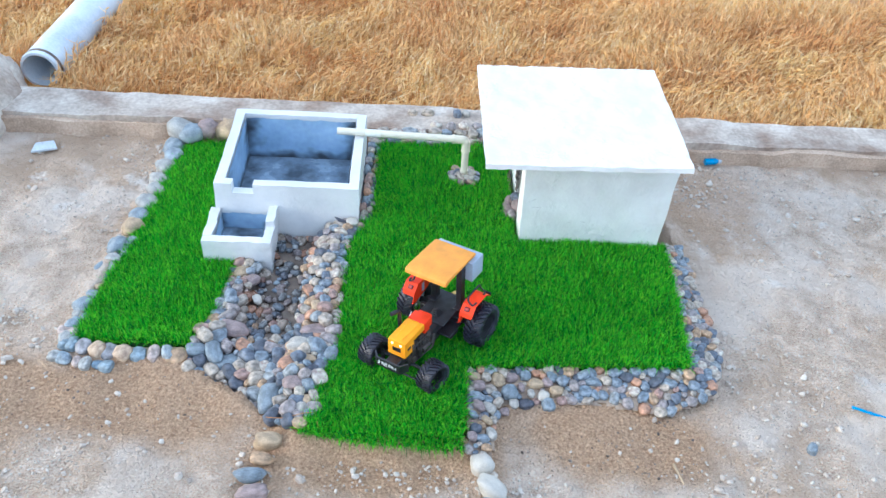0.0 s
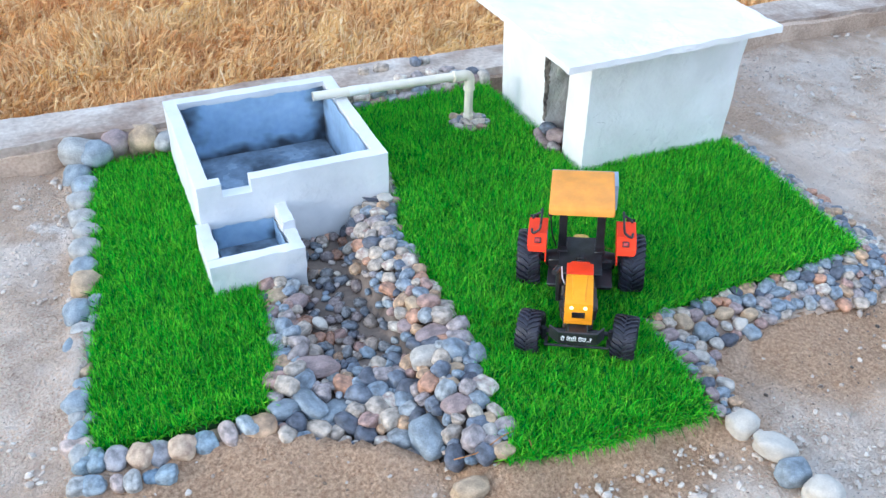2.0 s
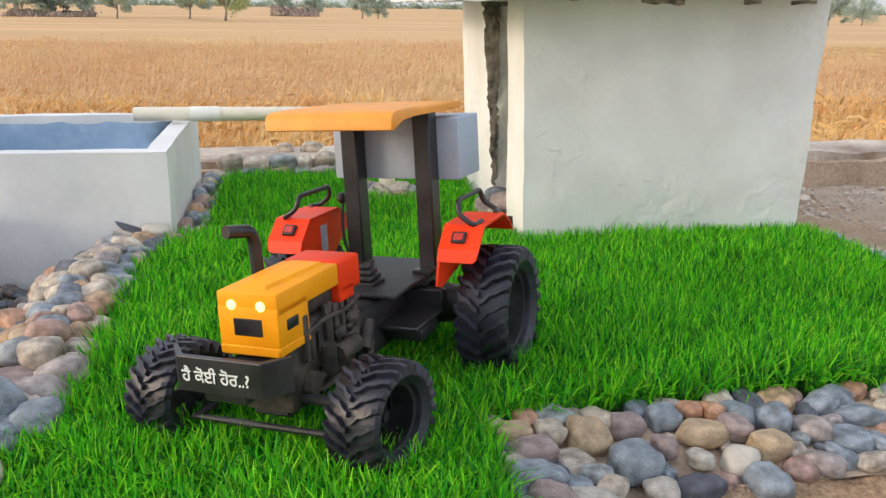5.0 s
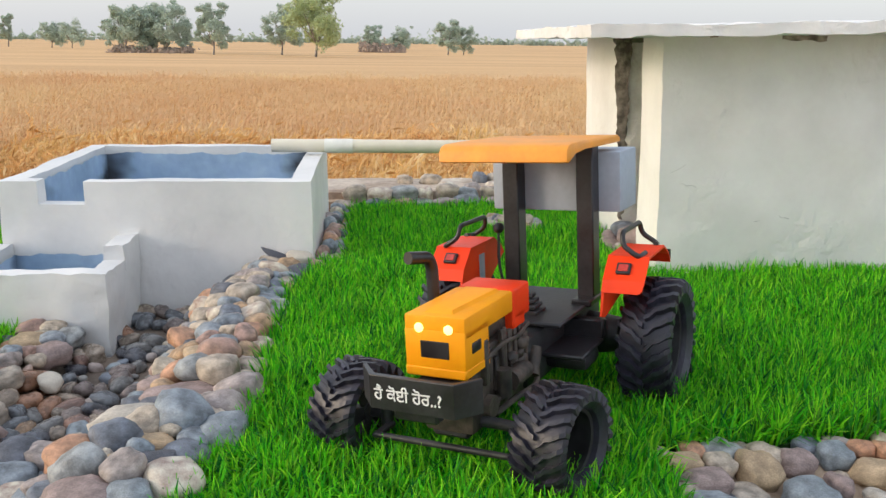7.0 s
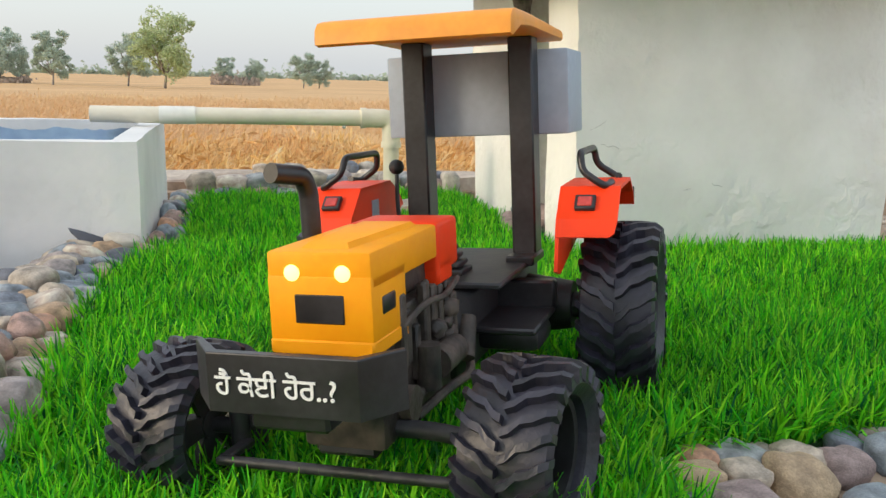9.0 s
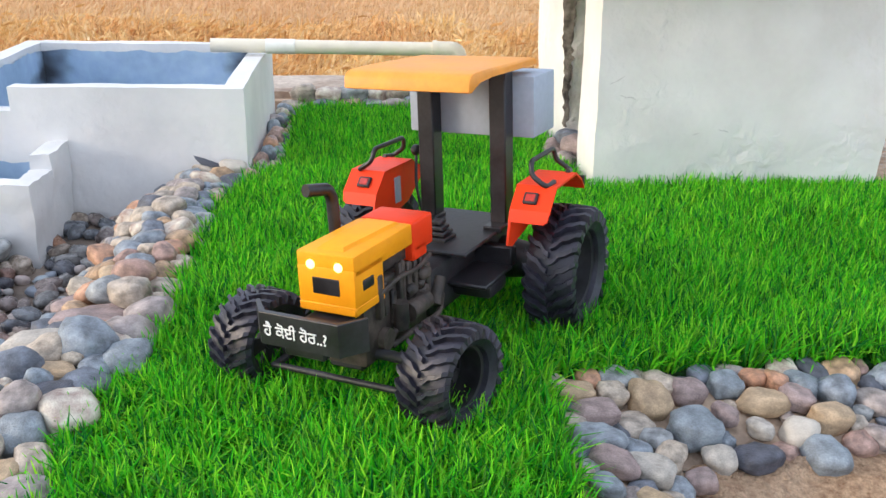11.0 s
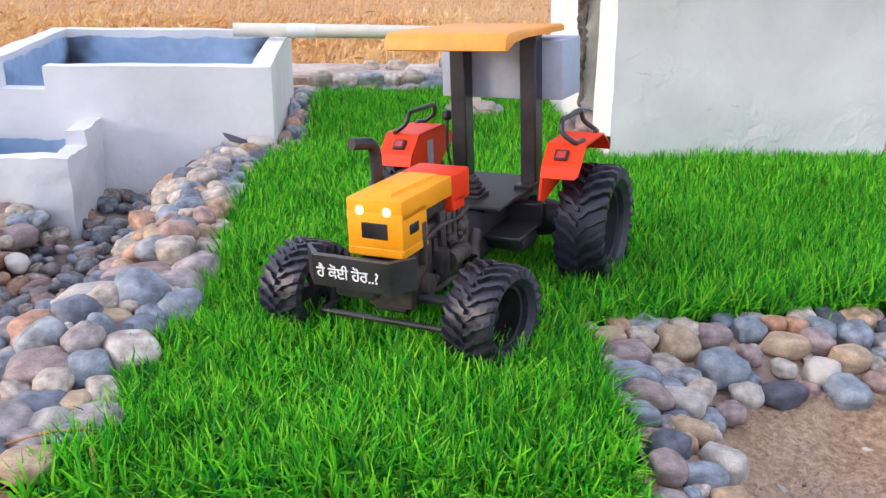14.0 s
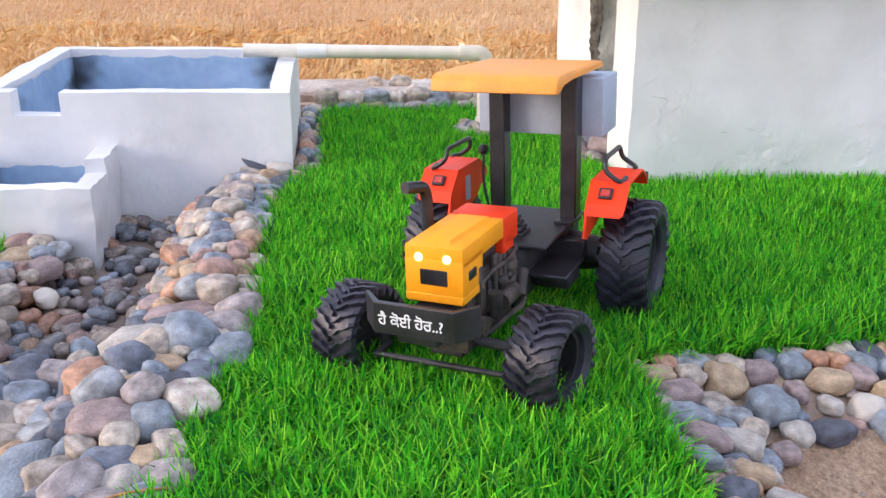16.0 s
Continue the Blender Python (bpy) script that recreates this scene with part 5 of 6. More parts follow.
def tractor():
    top = thing("model_tractor", "orange and red model tractor with canopy, headlights lit, on the turf", "tractor", pose(0.3395, -0.516, 0.002, 4.0, -0.5, -122.1))
    for s in (1, -1):
        tyre("rear_tyre", 0.0735, 0.058, 0.047, 25, top, 0, 0.127 * s, 0.0655, s, silver=True)
        tyre("front_tyre", 0.0520, 0.053, 0.0325, 23, top, 0.267, 0.107 * s, 0.0490, s, steer=-9)
        fender(top, s)
    # back axle, gearbox and foot plates
    bm = bmesh.new()
    rod(bm, (0, -0.105, 0.0685), (0, 0.105, 0.0685), 0.011, 18)
    rod(bm, (0, -0.085, 0.0685), (0, -0.045, 0.0685), 0.020, 18, 0.026)
    rod(bm, (0, 0.045, 0.0685), (0, 0.085, 0.0685), 0.026, 18, 0.020)
    box(bm, (-0.046, -0.046, 0.040), (0.045, 0.046, 0.106), 0.008, 2)
    part("rear_axle", bm, M_BLACK, top)
    bm = bmesh.new()
    box(bm, (0.040, -0.032, 0.045), (0.160, 0.032, 0.102), 0.007, 2)
    box(bm, (-0.04, -0.052, 0.104), (0.115, 0.052, 0.109), 0.0015, 1)
    part("gearbox", bm, M_BLACK, top)
    for s in (1, -1):
        bm = bmesh.new()
        ys = sorted((0.030 * s, 0.078 * s))
        box(bm, (0.045, ys[0], 0.072), (0.120, ys[1], 0.077), 0.0015, 1)
        box(bm, (0.034, ys[0], 0.074), (0.048, ys[1], 0.098), 0.002, 1)
        box(bm, (0.060, ys[0], 0.056), (0.108, ys[1], 0.074), 0.006, 2)
        part("foot_plate", bm, M_SATIN, top)
    bm = bmesh.new()
    for k in range(4):
        q = 0.015 - 0.0028 * k
        box(bm, (0.075 - q, -q, 0.108 + 0.006 * k), (0.075 + q, q, 0.113 + 0.006 * k), 0.0012, 1)
    part("gear_boot", bm, M_BLACK, top, "ribbed rubber gear boot")
    bm = bmesh.new()
    bent(bm, [(-0.008, -0.062, 0.10), (-0.010, -0.074, 0.14), (-0.022, -0.078, 0.181)], 0.002, 8)
    bmesh.ops.create_uvsphere(bm, u_segments=14, v_segments=10, radius=0.007, matrix=pose(-0.022, -0.078, 0.185))
    part("lift_lever", bm, M_BLACK, top, "lever with a round black knob")
    # engine with its fins, pump and pipes
    def bit(name, bm, label=""):
        return part(name, bm, M_ENGINE, engine, label)
    bm = bmesh.new()
    box(bm, (0.150, -0.026, 0.044), (0.280, 0.026, 0.122), 0.004, 2)
    engine = part("engine", bm, M_ENGINE, top, "dusty black engine block with fins and pipes")
    bit("cylinder_head", box(bmesh.new(), (0.160, -0.021, 0.1225), (0.250, 0.021, 0.141), 0.003, 1))
    for s in (1, -1):
        for k in range(9):
            x, low = 0.158 + 0.0115 * k + RNG.uniform(-0.002, 0.002), RNG.uniform(0.062, 0.090)
            ys = sorted((0.0250 * s, RNG.uniform(0.0285, 0.0335) * s))
            bit("fin", box(bmesh.new(), (x, ys[0], low), (x + RNG.uniform(0.005, 0.010), ys[1], RNG.uniform(0.104, 0.132)), 0.0014, 1))
        for k in range(7):
            c = Vector((RNG.uniform(0.160, 0.255), 0.030 * s, RNG.uniform(0.060, 0.105)))
            bm = bmesh.new()
            bmesh.ops.create_icosphere(bm, subdivisions=2, radius=RNG.uniform(0.005, 0.009), matrix=Matrix.Translation(c) @ Matrix.Diagonal((1.3, 0.8, 0.9, 1)))
            for q in bm.verts:
                q.co += noise.noise_vector(q.co * 160) * 0.0022
            bit("casting", bm)
        bit("fuel_line", bent(bmesh.new(), [(0.160, 0.0335 * s, 0.122), (0.190, 0.0345 * s, 0.116), (0.225, 0.0335 * s, 0.120), (0.258, 0.0300 * s, 0.112)], 0.0022, 8))
        bit("oil_filter", rod(bmesh.new(), (0.176, 0.035 * s, 0.078), (0.214, 0.035 * s, 0.078), 0.010, 14))
        bit("pump", rod(bmesh.new(), (0.226, 0.034 * s, 0.066), (0.226, 0.034 * s, 0.094), 0.008, 14))
        bit("starter", rod(bmesh.new(), (0.142, 0.034 * s, 0.090), (0.160, 0.037 * s, 0.066), 0.007, 12))
        bit("drag_link", bent(bmesh.new(), [(0.130, 0.030 * s, 0.066), (0.160, 0.042 * s, 0.056), (0.200, 0.038 * s, 0.058), (0.240, 0.030 * s, 0.052)], 0.0032, 8))
        bit("pulley", rod(bmesh.new(), (0.250, 0.0265 * s, 0.064), (0.250, 0.034 * s, 0.064), 0.011, 16))
    # bonnet: a long shallow cover, its deep nose, and a raised panel that narrows to the front
    bm = bmesh.new()
    box(bm, (0.190, -0.0315, 0.1415), (0.2985, 0.0305, 0.1630), 0.0022, 2)
    box(bm, (0.248, -0.0315, 0.113), (0.2990, 0.0305, 0.150), 0.0018, 2)
    box(bm, (0.2475, -0.0318, 0.105), (0.2998, 0.0308, 0.1148), 0.0016, 1)
    low = [bm.verts.new((x, y, 0.1622)) for x, y in ((0.196, -0.021), (0.196, 0.020), (0.290, 0.015), (0.290, -0.016))]
    high = [bm.verts.new((x, y, 0.1658)) for x, y in ((0.198, -0.017), (0.198, 0.016), (0.284, 0.011), (0.284, -0.012))]
    bm.faces.new(high)
    for j in range(4):
        bm.faces.new((low[j], low[(j + 1) % 4], high[(j + 1) % 4], high[j]))
    hood = part("bonnet", bm, M_ORANGE, top, "orange bonnet with a raised panel")
    bm = bmesh.new()
    box(bm, (0.297, -0.0150, 0.1235), (0.3000, 0.0140, 0.1395), 0.0006, 1)
    part("grille", bm, M_SATIN, hood, "black grille opening")
    for s in (1, -1):
        bm = bmesh.new()
        ys = sorted((0.029 * s - 0.0005, 0.0320 * s - 0.0005))
        box(bm, (0.266, ys[0], 0.126), (0.286, ys[1], 0.137), 0.002, 2)
        part("side_vent", bm, M_SATIN, hood)
        bm = bmesh.new()
        bmesh.ops.create_uvsphere(bm, u_segments=18, v_segments=10, radius=0.0046, matrix=pose(0.2990, 0.0150 * s - 0.001, 0.1512) @ Matrix.Diagonal((0.5, 1, 1, 1)))
        part("headlight", bm, M_LAMP, hood, "lit warm headlight")
    bm = bmesh.new()
    box(bm, (0.146, -0.0312, 0.130), (0.1895, 0.0305, 0.1634), 0.003, 3)
    box(bm, (0.132, -0.024, 0.138), (0.150, 0.024, 0.160), 0.006, 2)
    box(bm, (0.160, -0.0312, 0.122), (0.1892, 0.0305, 0.138), 0.002, 1)
    part("fuel_tank", bm, M_RED, top, "red rounded fuel tank cover")
    bm = bmesh.new()
    bent(bm, [(0.208, -0.048, 0.100), (0.209, -0.049, 0.186), (0.214, -0.050, 0.197), (0.240, -0.058, 0.201)], 0.0064, 16, 6)
    rod(bm, (0.206, -0.030, 0.104), (0.206, -0.050, 0.104), 0.006, 12)
    part("exhaust_pipe", bm, M_SATIN, top)
    bm = bmesh.new()
    bent(bm, [(0.20, -0.034, 0.140), (0.178, -0.040, 0.139), (0.158, -0.042, 0.146), (0.150, -0.043, 0.153)], 0.0016, 8)
    part("fuel_hose", bm, M_HOSE, top, "thin white hose")
    # front axle and steering
    bm = bmesh.new()
    bent(bm, [(0.260, -0.078, 0.0475), (0.260, -0.050, 0.052), (0.260, 0.050, 0.052), (0.260, 0.078, 0.0475)], 0.0055, 10)
    axle = part("front_axle", bm, M_BLACK, top)
    part("axle_bracket", box(bmesh.new(), (0.246, -0.020, 0.0385), (0.278, 0.020, 0.066), 0.003, 1), M_BLACK, axle)
    for s in (1, -1):
        part("king_pin", rod(bmesh.new(), (0.267, 0.076 * s, 0.032), (0.267, 0.076 * s, 0.064), 0.0062, 12), M_BLACK, axle)
        part("stub_axle", rod(bmesh.new(), (0.267, 0.074 * s, 0.0475), (0.267, 0.112 * s, 0.0475), 0.0052, 12), M_BLACK, axle)
        part("steering_arm", box(bmesh.new(), (0.267, 0.070 * s - 0.004, 0.036), (0.300, 0.070 * s + 0.004, 0.041), 0.0012, 1), M_BLACK, axle)
    bm = bmesh.new()
    rod(bm, (0.297, -0.072, 0.0385), (0.297, 0.072, 0.0385), 0.0032, 10)
    part("tie_rod", bm, M_BLACK, top, "dark steering rod")
    # bumper with angled wings
    bm = bmesh.new()
    outline = [(0.3235, -0.063), (0.3470, -0.0415), (0.3470, 0.0420), (0.3235, 0.058), (0.3200, 0.0555), (0.3425, 0.0395), (0.3425, -0.0390), (0.3205, -0.0605)]
    slab(bm, outline, 0.0885, 0.1195, 0.0008)
    box(bm, (0.262, -0.022, 0.078), (0.3415, 0.022, 0.102), 0.002, 1)
    bumper = part("bumper", bm, M_SATIN, top, "black bumper plate with white lettering", smooth=False)
    curve = bpy.data.curves.new("lettering", "FONT")
    curve.body, curve.size, curve.align_x = "ਹੈ ਕੋਈ ਹੋਰ..?", 0.0150, "CENTER"
    curve.extrude, curve.offset = 0.0003, 0.00016
    holder = new("lettering", curve)
    bpy.context.view_layer.update()
    me = bpy.data.meshes.new_from_object(holder.evaluated_get(bpy.context.evaluated_depsgraph_get()))
    bpy.data.objects.remove(holder)
    me.materials.clear()
    me.materials.append(M_LETTER)
    letters = new("lettering", me)
    letters.parent = bumper
    letters.matrix_basis = Matrix(((0, 0, 1, 0.3476), (1, 0, 0, -0.003), (0, 1, 0, 0.0980), (0, 0, 0, 1)))
    tagged(letters, "white painted lettering")
    # canopy on two posts, grey box behind
    for s in (1, -1):
        bm = bmesh.new()
        box(bm, (-0.012, 0.046 * s - 0.010, 0.108), (0.012, 0.046 * s + 0.010, 0.291), 0.0015, 1)
        box(bm, (-0.012, 0.046 * s - 0.012, 0.106), (0.030, 0.046 * s + 0.012, 0.114), 0.0015, 1)
        part("canopy_post", bm, M_SATIN, top)
    bm = bmesh.new()
    line = [(-0.052, 0.2930), (-0.046, 0.2955), (0.080, 0.2990), (0.118, 0.2990), (0.127, 0.2970), (0.1315, 0.2920)]
    under = [(0.1325, 0.2815), (0.1270, 0.2800), (0.1120, 0.2870), (0.080, 0.2895), (-0.044, 0.2870), (-0.052, 0.2865)]
    prof, rows_ = line + under, []
    for y in (-0.0765, -0.0745, -0.066, 0.066, 0.0745, 0.0765):
        k = 1 - 0.012 * (abs(y) > 0.070) - 0.03 * (abs(y) > 0.0755)
        rows_.append([bm.verts.new((0.02 + (x - 0.02) * k, y * 0.97 - 0.004, 0.2935 + (z - 0.291) * (k if abs(y) < 0.0755 else 0.7))) for x, z in prof])
    n = len(prof)
    for p, q in zip(rows_, rows_[1:]):
        for j in range(n):
            bm.faces.new((p[j], p[(j + 1) % n], q[(j + 1) % n], q[j]))
    bm.faces.new(rows_[0])
    bm.faces.new(rows_[-1])
    part("canopy", bm, M_CANOPY, top, "orange canopy sheet with a lowered front lip")
    bm = bmesh.new()
    box(bm, (-0.080, -0.079, 0.211), (-0.013, 0.081, 0.281), 0.0018, 2)
    part("equipment_box", bm, M_GREYBOX, top, "plain grey box on the canopy posts")
    for z in (0.060, 0.080):
        bm = bmesh.new()
        slab(bm, [(-0.036, -0.021), (-0.036, 0.021), (-0.070, 0.021), (-0.080, 0.013), (-0.082, 0), (-0.080, -0.013), (-0.070, -0.021)], z, z + 0.010, 0.002)
        part("hitch_plate", bm, M_YELLOW, top, "yellow hitch plate")
    return top


tractor()


# ---- the ripe wheat behind the kerb ----
PIPE_LINE = [(-1.58, 0.86), (-1.545, 1.10), (-1.46, 2.30)]


def wheat(n, x0, x1, y0, y1, rng, detail):
    """Stalks with drooping bearded ears."""
    x, y = rng.uniform(x0, x1, n), rng.uniform(y0, y1, n)
    free = away(PIPE_LINE, x, y) > 0.115
    x, y = x[free], y[free]
    n = len(x)
    clump = fbm(x * 0.9, y * 0.9, 12, 3)
    zt = rng.normal(-0.012, 0.026, n) + 0.035 * clump + 0.03 * fbm(x * 3.1, y * 3.1, 15, 2)
    a = rng.normal(0.5, 0.7, n) + 1.8 * clump
    lean = np.abs(rng.normal(0.72, 0.38, n))
    ln, wd = rng.uniform(0.030, 0.050, n), rng.uniform(0.0034, 0.0060, n)
    d = np.stack([np.cos(a) * np.sin(lean), np.sin(a) * np.sin(lean), np.cos(lean)], -1)
    side = np.stack([-np.sin(a), np.cos(a), np.zeros(n)], -1)
    nor = np.cross(d, side)
    p = np.stack([x, y, zt - ln * np.cos(lean)], -1)
    V, F, base = [], [], 0
    def strip(c0, c1, s0, s1):
        nonlocal base
        V.append(np.stack([c0 - s0, c0 + s0, c1 + s1, c1 - s1], 1).reshape(-1, 3))
        k = base + np.arange(n)[:, None] * 4
        F.append(k + np.array([[0, 1, 2, 3]]))
        base += 4 * n
    L, W = ln[:, None], wd[:, None]
    mid, tip = p + d * L * 0.45, p + d * L - np.array([0, 0, 1]) * L * 0.12
    # ear: two crossed pairs of strips
    for s in ((side, nor) if detail else (side,)):
        V.append(np.stack([p - s * W * 0.5, p + s * W * 0.5, mid + s * W, mid - s * W, tip + s * W * 0.3, tip - s * W * 0.3], 1).reshape(-1, 3))
        k = base + np.arange(n)[:, None] * 6
        F.append(k + np.array([[0, 1, 2, 3]]))
        F.append(k + np.array([[3, 2, 4, 5]]))
        base += 6 * n
    # stalk and a dry leaf
    foot = p - d * L * 0.3 - np.array([0, 0, 0.10])
    strip(foot, p, side * 0.0015, side * 0.0015)
    b = a + rng.uniform(1, 5, n)
    leaf = np.stack([np.cos(b), np.sin(b), rng.uniform(-0.5, 0.5, n)], -1)
    ls = np.stack([-np.sin(b), np.cos(b), np.zeros(n)], -1)
    q = p - np.array([0, 0, 1]) * rng.uniform(0.0, 0.05, n)[:, None]
    strip(q, q + leaf * rng.uniform(0.04, 0.10, n)[:, None], ls * 0.003, ls * 0.0008)
    # beard
    if detail:
        for k in range(4):
            off = side * (rng.uniform(-0.5, 0.5, n)[:, None]) + nor * (rng.uniform(-0.5, 0.5, n)[:, None])
            w = d + off * 0.9
            c0 = p + d * L * (0.3 + 0.2 * k)
            strip(c0, c0 + w * L * rng.uniform(0.4, 0.8, n)[:, None], side * 0.0007, side * 0.0002)
    return np.concatenate(V), np.concatenate(F)


r = np.random.RandomState(21)
v, f = wheat(33000, -3.0, 4.2, 0.86, 2.4, r, True)
tagged(raw("wheat", v, f, M_WHEAT), "dense golden ripe wheat with bearded ears", "wheat", kind="stuff")
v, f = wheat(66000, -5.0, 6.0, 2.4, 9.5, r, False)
tagged(raw("wheat", v, f, M_WHEAT_HAZED), "golden ripe wheat farther into the field", "wheat", kind="stuff")


# ---- a cement pipe and a mound beyond the kerb ----
def drain_pipe():
    top = thing("cement_pipe", "pale blue painted drain pipe lying from the kerb into wheat", "pipe", look((-1.545, 1.10, -0.02), (-1.46, 2.30, -0.02)))
    bm = bmesh.new()
    turn = Matrix.Rotation(radians(-90), 4, "X")
    lathe(bm, [(0.078, 0.0), (0.090, 0.0), (0.093, 0.008), (0.093, 0.86)], 36, turn)
    lathe(bm, [(0.078, 0.0), (0.078, 0.86)], 36, turn)
    part("pipe_barrel", bm, M_PIPE, top)
    for d in (0.02,):
        bm = bmesh.new()
        lathe(bm, [(0.092, d), (0.0945, d + 0.004), (0.0945, d + 0.020), (0.092, d + 0.024)], 36, turn)
        part("pipe_collar", bm, M_MORTAR, top)
    return top


drain_pipe()
bm = bmesh.new()
bmesh.ops.create_icosphere(bm, subdivisions=5, radius=1.0, matrix=pose(-1.86, 0.72, -0.04) @ Matrix.Diagonal((0.36, 0.42, 0.30, 1)))
for q in bm.verts:
    q.co += noise.noise_vector(q.co * 7) * 0.045 + noise.noise_vector(q.co * 22) * 0.014
tagged(part("earth_mound", bm, M_CEMENT), "lumpy grey mound of dry earth by the pipe", "mound")

# ---- small litter on the soil ----
bm = bmesh.new()
slab(bm, [(-0.05, -0.03), (0.05, -0.022), (0.042, 0.034), (-0.03, 0.03)], 0, 0.009, 0.001)
ob = tagged(part("tile_offcut", bm, M_TILE), "white broken tile lying on dry soil", "tile")
ob.matrix_basis = pose(-1.325, 0.49, SOIL_Z + 0.008, 4, 3, 20)
ob = thing("bottle", "small blue plastic bottle lying by the kerb", "bottle", pose(1.50, 0.60, SOIL_Z + 0.018, 0, 90, 8))
part("bottle_body", lathe(bmesh.new(), [(0.0, -0.001), (0.014, 0.0), (0.015, 0.004), (0.015, 0.05), (0.007, 0.062), (0.007, 0.07), (0, 0.071)], 16, pose(0, 0, 0, 90, 0, 0)), M_BLUE, ob)
part("cap", rod(bmesh.new(), (0, 0, 0.062), (0, 0, 0.076), 0.0085, 14), M_TILE, ob, "pale cap")
ob = tagged(part("ribbon", bent(bmesh.new(), [(1.64, -0.775, -0.044), (1.68, -0.80, -0.038), (1.74, -0.82, -0.044), (1.80, -0.85, -0.042)], 0.005, 6), M_BLUE), "strip of blue plastic on the soil", "litter")
ob = tagged(part("twig", bent(bmesh.new(), [(-0.20, -0.935, 0.012), (-0.15, -0.945, 0.02), (-0.09, -0.93, 0.03), (-0.06, -0.925, 0.028)], 0.0012, 6), M_TWIG), "thin orange dry twig at the stream's end", "twig")
ob = tagged(part("twig", bent(bmesh.new(), [(-0.048, -0.965, 0.037), (-0.043, -0.975, 0.021), (-0.042, -0.985, 0.005)], 0.0011, 6), M_TWIG), "orange dry stem standing at the lawn's edge", "twig")
ob = tagged(part("twig", bent(bmesh.new(), [(0.457, -0.445, 0.030), (0.47, -0.485, 0.036), (0.479, -0.521, 0.031)], 0.0007, 6), M_TWIG), "thin straw lying on the turf", "twig")
ob = tagged(part("stick", rod(bmesh.new(), (1.005, -1.02, -0.043), (1.02, -1.09, -0.043), 0.005, 8, 0.003), M_PTAN), "short pale stick on the soil", "stick")

single("stone", M_PBLUE, "small blue-grey stone lying on bare soil", 1.45, -0.949, SOIL_Z + 0.004, 0.02, 0.015, 0.012, 60)
single("stone", M_PWHITE, "pale rough lump of stone on the trodden soil", -1.29, -0.22, SOIL_Z + 0.008, 0.035, 0.03, 0.024, 10)

rngc = np.random.RandomState(8)
cl = []
while len(cl) < 1500:
    x, y = rngc.uniform(-2.2, 2.9), rngc.uniform(-1.9, 0.62)
    if not inside(GARDEN, [x], [y])[0] and rngc.rand() < 0.35 + 0.65 * max(0.0, float(fbm(np.array(x), np.array(y), 14, 2)) + 0.2):
        cl.append((x, y, float(rngc.choice([0.003, 0.004, 0.006, 0.009, 0.014], p=[0.32, 0.3, 0.22, 0.12, 0.04]))))
cx, cy = rngc.uniform(-2.0, 2.6, 60000), rngc.uniform(-1.6, 0.62, 60000)
lump = fbm(cx * 0.9, cy * 0.9, 22, 3) + 0.9 * np.exp(-(((cx - 1.42) / 0.22) ** 2 + ((cy - 0.25) / 0.40) ** 2)) + 0.5 * np.exp(-((cy + 1.12) / 0.14) ** 2)
ok = ~inside(GARDEN, cx, cy) & ~inside(BORDER_R, cx, cy) & (rngc.uniform(0, 1, 60000) < np.clip(0.06 + 0.5 * lump, 0.02, 0.6))
crumbs = [(x, y, float(q)) for x, y, q in zip(cx[ok], cy[ok], rngc.gamma(2.2, 0.0012, int(ok.sum())) + 0.0012)][:13000]
crumb_ob = gravel("crumbs", crumbs, lambda x, y: SOIL_Z + 0.001, CRUMBS, M_CLOD, None, "")
crumb_ob.data.shade_flat()
tagged(crumb_ob, "fine crumbs of dry soil on the ground", "crumbs", kind="stuff")
chips = [(rngc.uniform(0.50, 1.10), rngc.uniform(-1.08, -0.86), float(rngc.choice([0.0015, 0.0025, 0.004], p=[0.5, 0.35, 0.15]))) for _ in range(150)]
chips += [(rngc.uniform(-0.95, -0.30), rngc.uniform(-0.98, -0.74), float(rngc.choice([0.0015, 0.0025, 0.004], p=[0.5, 0.35, 0.15]))) for _ in range(90)]
chips = [c for c in chips if not inside(BORDER_R, [c[0]], [c[1]])[0] and not inside(STREAM, [c[0]], [c[1]])[0]]
M_CHIP = varied("dark_chip", [(0.06, 0.05, 0.045), (0.22, 0.16, 0.11), (0.42, 0.33, 0.25), (0.10, 0.09, 0.09)], 0.9, island=True, fine=200, bump=0.2, speck=0.2)
tagged(gravel("chips", chips, lambda x, y: SOIL_Z + 0.006, SMALLS, M_CHIP, None, ""), "dark grit and chips on the dug sand", "grit", kind="stuff")
clod_ob = gravel("clods", cl, lambda x, y: SOIL_Z + 0.002, CRUMBS, M_CLOD, None, "")
clod_ob.data.shade_flat()
tagged(clod_ob, "loose clods and grit on the dry soil", "clods", kind="stuff")


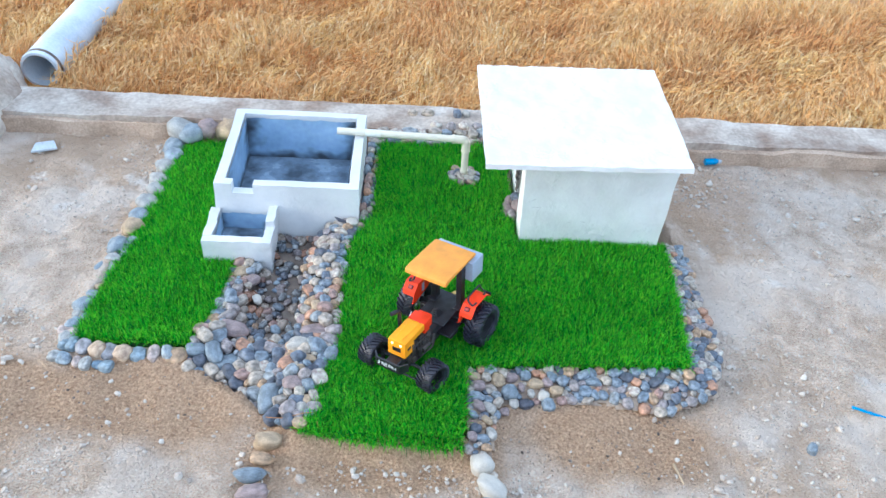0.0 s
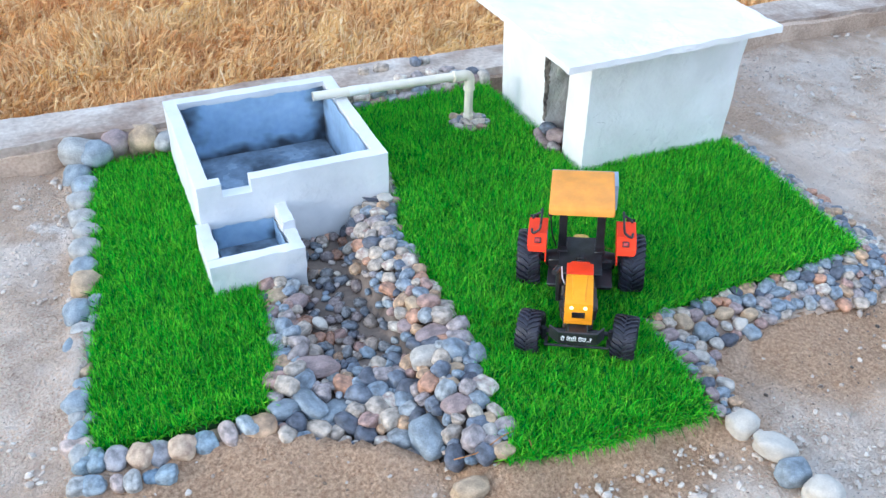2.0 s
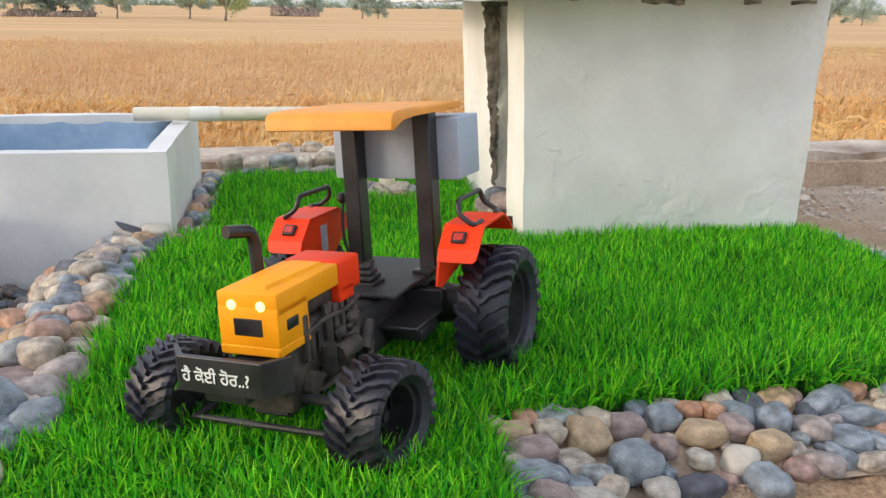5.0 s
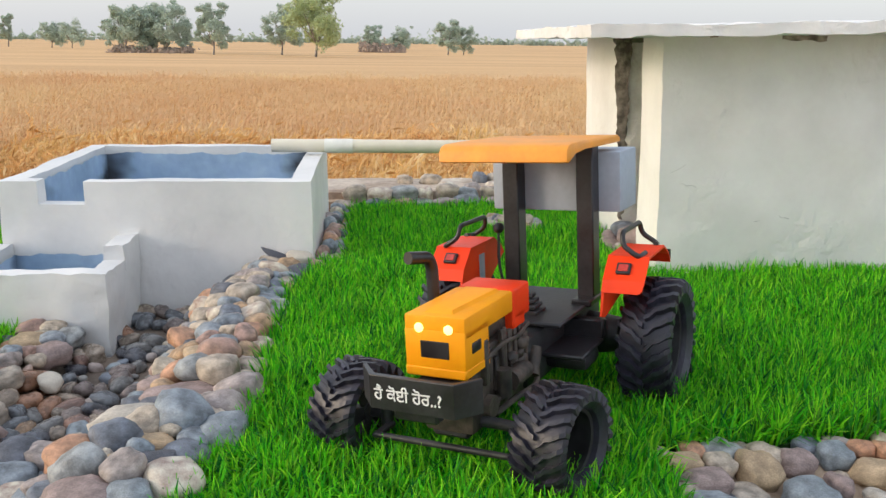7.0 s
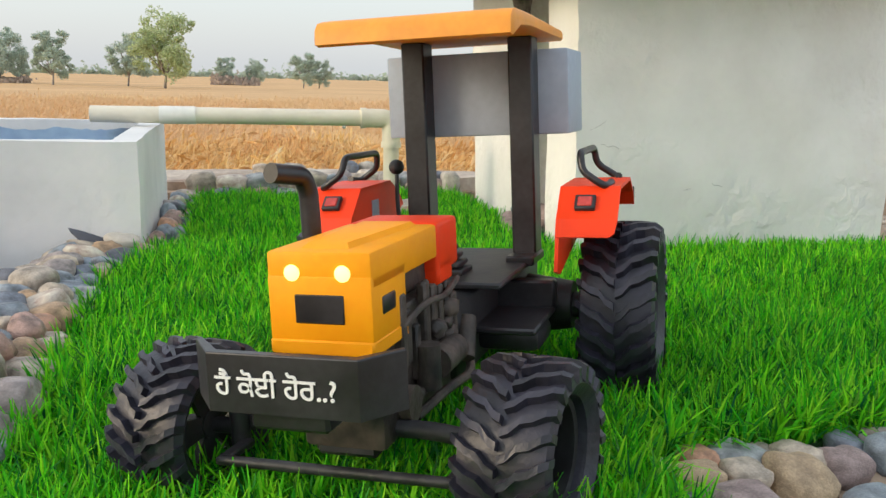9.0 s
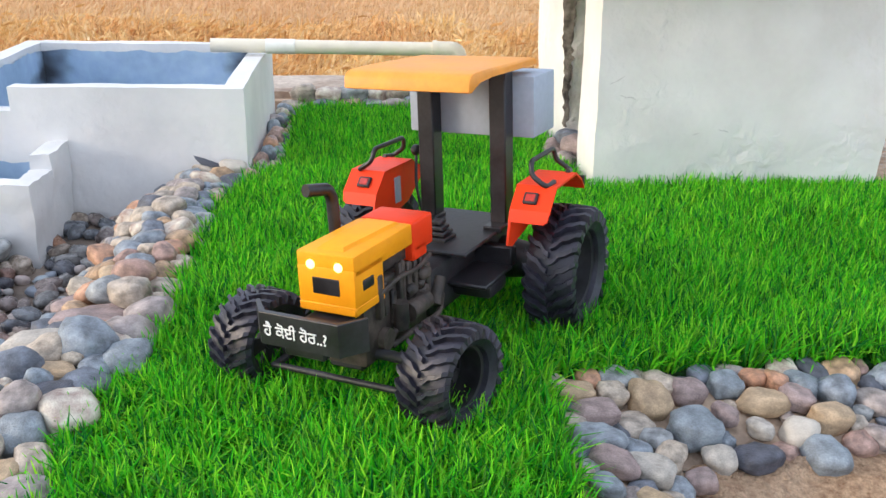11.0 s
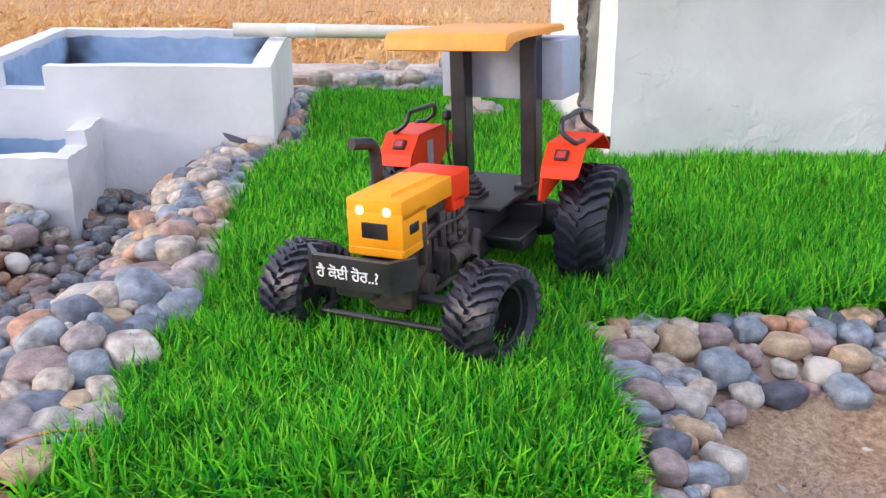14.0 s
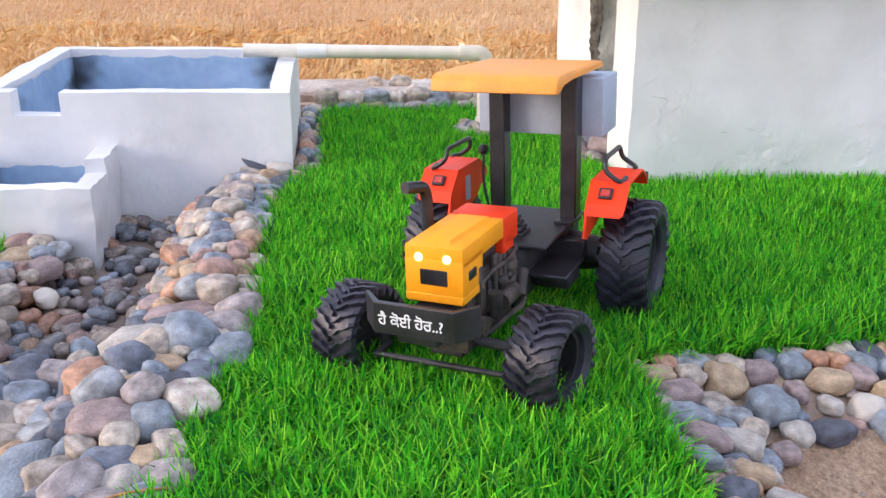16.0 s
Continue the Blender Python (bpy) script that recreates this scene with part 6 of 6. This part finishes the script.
# ---- trees and scrub across the field ----
def tree(x, y, h, w, seed, label, leaf):
    rg = random.Random(seed)
    top = thing("tree", label, "tree", pose(x, y, -0.65), group="field trees")
    bm = bmesh.new()
    limbs = []
    th = h * 0.20
    rod(bm, (0, 0, 0), (0.02 * h, 0, th), h * 0.020, 9, h * 0.014)
    for k in range(6):
        a, z = rg.uniform(0, 6.28), th * rg.uniform(0.75, 1.0)
        e = Vector((math.cos(a) * w * rg.uniform(0.18, 0.32), math.sin(a) * w * rg.uniform(0.18, 0.32), h * rg.uniform(0.40, 0.8)))
        rod(bm, (0.02 * h * z / th, 0, z), e, h * 0.013, 7, h * 0.004)
        limbs.append(e)
    part("trunk", bm, M_BARK_HAZED, top)
    # crown: a few uneven lobes, each of many leafy clumps
    lobes = []
    for k in range(9):
        a, up = k * 2.4 + rg.uniform(-0.5, 0.5), (k + 0.5) / 9
        out = w * (0.34 - 0.20 * abs(up - 0.42)) * rg.uniform(0.45, 1.1)
        lobes.append((Vector((math.cos(a) * out, math.sin(a) * out, h * (0.26 + 0.62 * up))), w * rg.uniform(0.13, 0.23)))
    n_c = 80
    vs = []
    for k in range(n_c):
        c0, r0 = lobes[k % 9]
        q = Vector((rg.gauss(0, 1), rg.gauss(0, 1), rg.gauss(0, 1))).normalized() * rg.uniform(0.2, 1.0) ** 0.45
        c = c0 + q * r0
        rr = w * rg.uniform(0.05, 0.11)
        for _ in range(100):
            d = Vector((rg.gauss(0, 1), rg.gauss(0, 1), rg.gauss(0, 0.75)))
            p = c + d.normalized() * rr * rg.uniform(0.35, 1.1)
            s = h * rg.uniform(0.012, 0.027)
            u = Vector((rg.gauss(0, 1), rg.gauss(0, 1), rg.gauss(0, 1))).normalized()
            q = u.orthogonal().normalized()
            vs += [p - u * s, p + q * s * 0.6, p + u * s, p - q * s * 0.6]
    v = np.array([tuple(q) for q in vs])
    raw("crown", v, np.arange(len(v)).reshape(-1, 4), leaf, top, "uneven green crown, paled for haze")
    return top


def far(px_angle, dist):
    """A place by bearing in degrees to the right of straight ahead, and distance."""
    return dist * math.sin(radians(px_angle)), dist * math.cos(radians(px_angle)) - 1.5


TREES = [(-3.45, 62, 3.9, 3.9), (-5.6, 70, 3.5, 2.6), (-9.8, 68, 3.5, 2.5), (-12.6, 75, 3.7, 3.4), (-13.9, 76, 3.6, 3.0), (-15.0, 75, 3.4, 3.0), (-11.6, 78, 2.5, 1.8),
         (0.10, 95, 2.7, 2.0), (1.95, 95, 2.5, 2.4), (5.0, 80, 2.9, 2.4), (6.0, 82, 2.4, 2.0), (-18.0, 110, 2.6, 2.6), (-19.1, 112, 2.7, 2.4), (-21.4, 120, 3.8, 1.6),
         (33.4, 75, 3.0, 2.6), (35.2, 90, 2.4, 3.0)]
for k, (ang, dist, h, w) in enumerate(TREES):
    x, y = far(ang, dist)
    tree(x, y, h * 1.25 if k == 0 else h * 1.1, w * 1.35, 40 + k, "tall haze-paled green tree standing in the ripe field" if h > 3.3 else "small haze-paled green tree on the field's edge", M_LEAFY_HAZED if k == 0 else M_LEAF_HAZED)


def scrub(x0, x1, y, h, n, seed, material, label):
    rg = np.random.RandomState(seed)
    x, yy = rg.uniform(x0, x1, n), y + rg.normal(0, 1.2, n)
    z = np.abs(rg.normal(0, 0.45, n)) * h * (0.7 + 0.5 * fbm(x * 0.05, yy * 0.02, seed, 3)) - 0.65
    s = rg.uniform(0.12, 0.3, n) * h
    a = rg.uniform(0, 6.28, n)
    u = np.stack([np.cos(a) * s, np.sin(a) * s, rg.uniform(-1, 1, n) * s], -1)
    w = np.stack([np.zeros(n), np.zeros(n), s * 0.8], -1)
    c = np.stack([x, yy, z], -1)
    v = np.stack([c - u, c - w * 0.4, c + u, c + w], 1).reshape(-1, 3)
    return tagged(raw("scrub", v, np.arange(len(v)).reshape(-1, 4), material), label, "scrub", kind="stuff")


scrub(-1.2, 3.6, 93, 0.9, 1500, 3, M_SCRUB, "low brown dry scrub across the field")
scrub(-20.5, -14.5, 72, 0.8, 1300, 4, M_SCRUB, "low brown scrub under the far trees")
# the far line shares the leaf colour that has haze mixed in
scrub(-420, 520, 640, 7.0, 5200, 5, M_LEAF_HAZED, "distant tree line on the horizon")
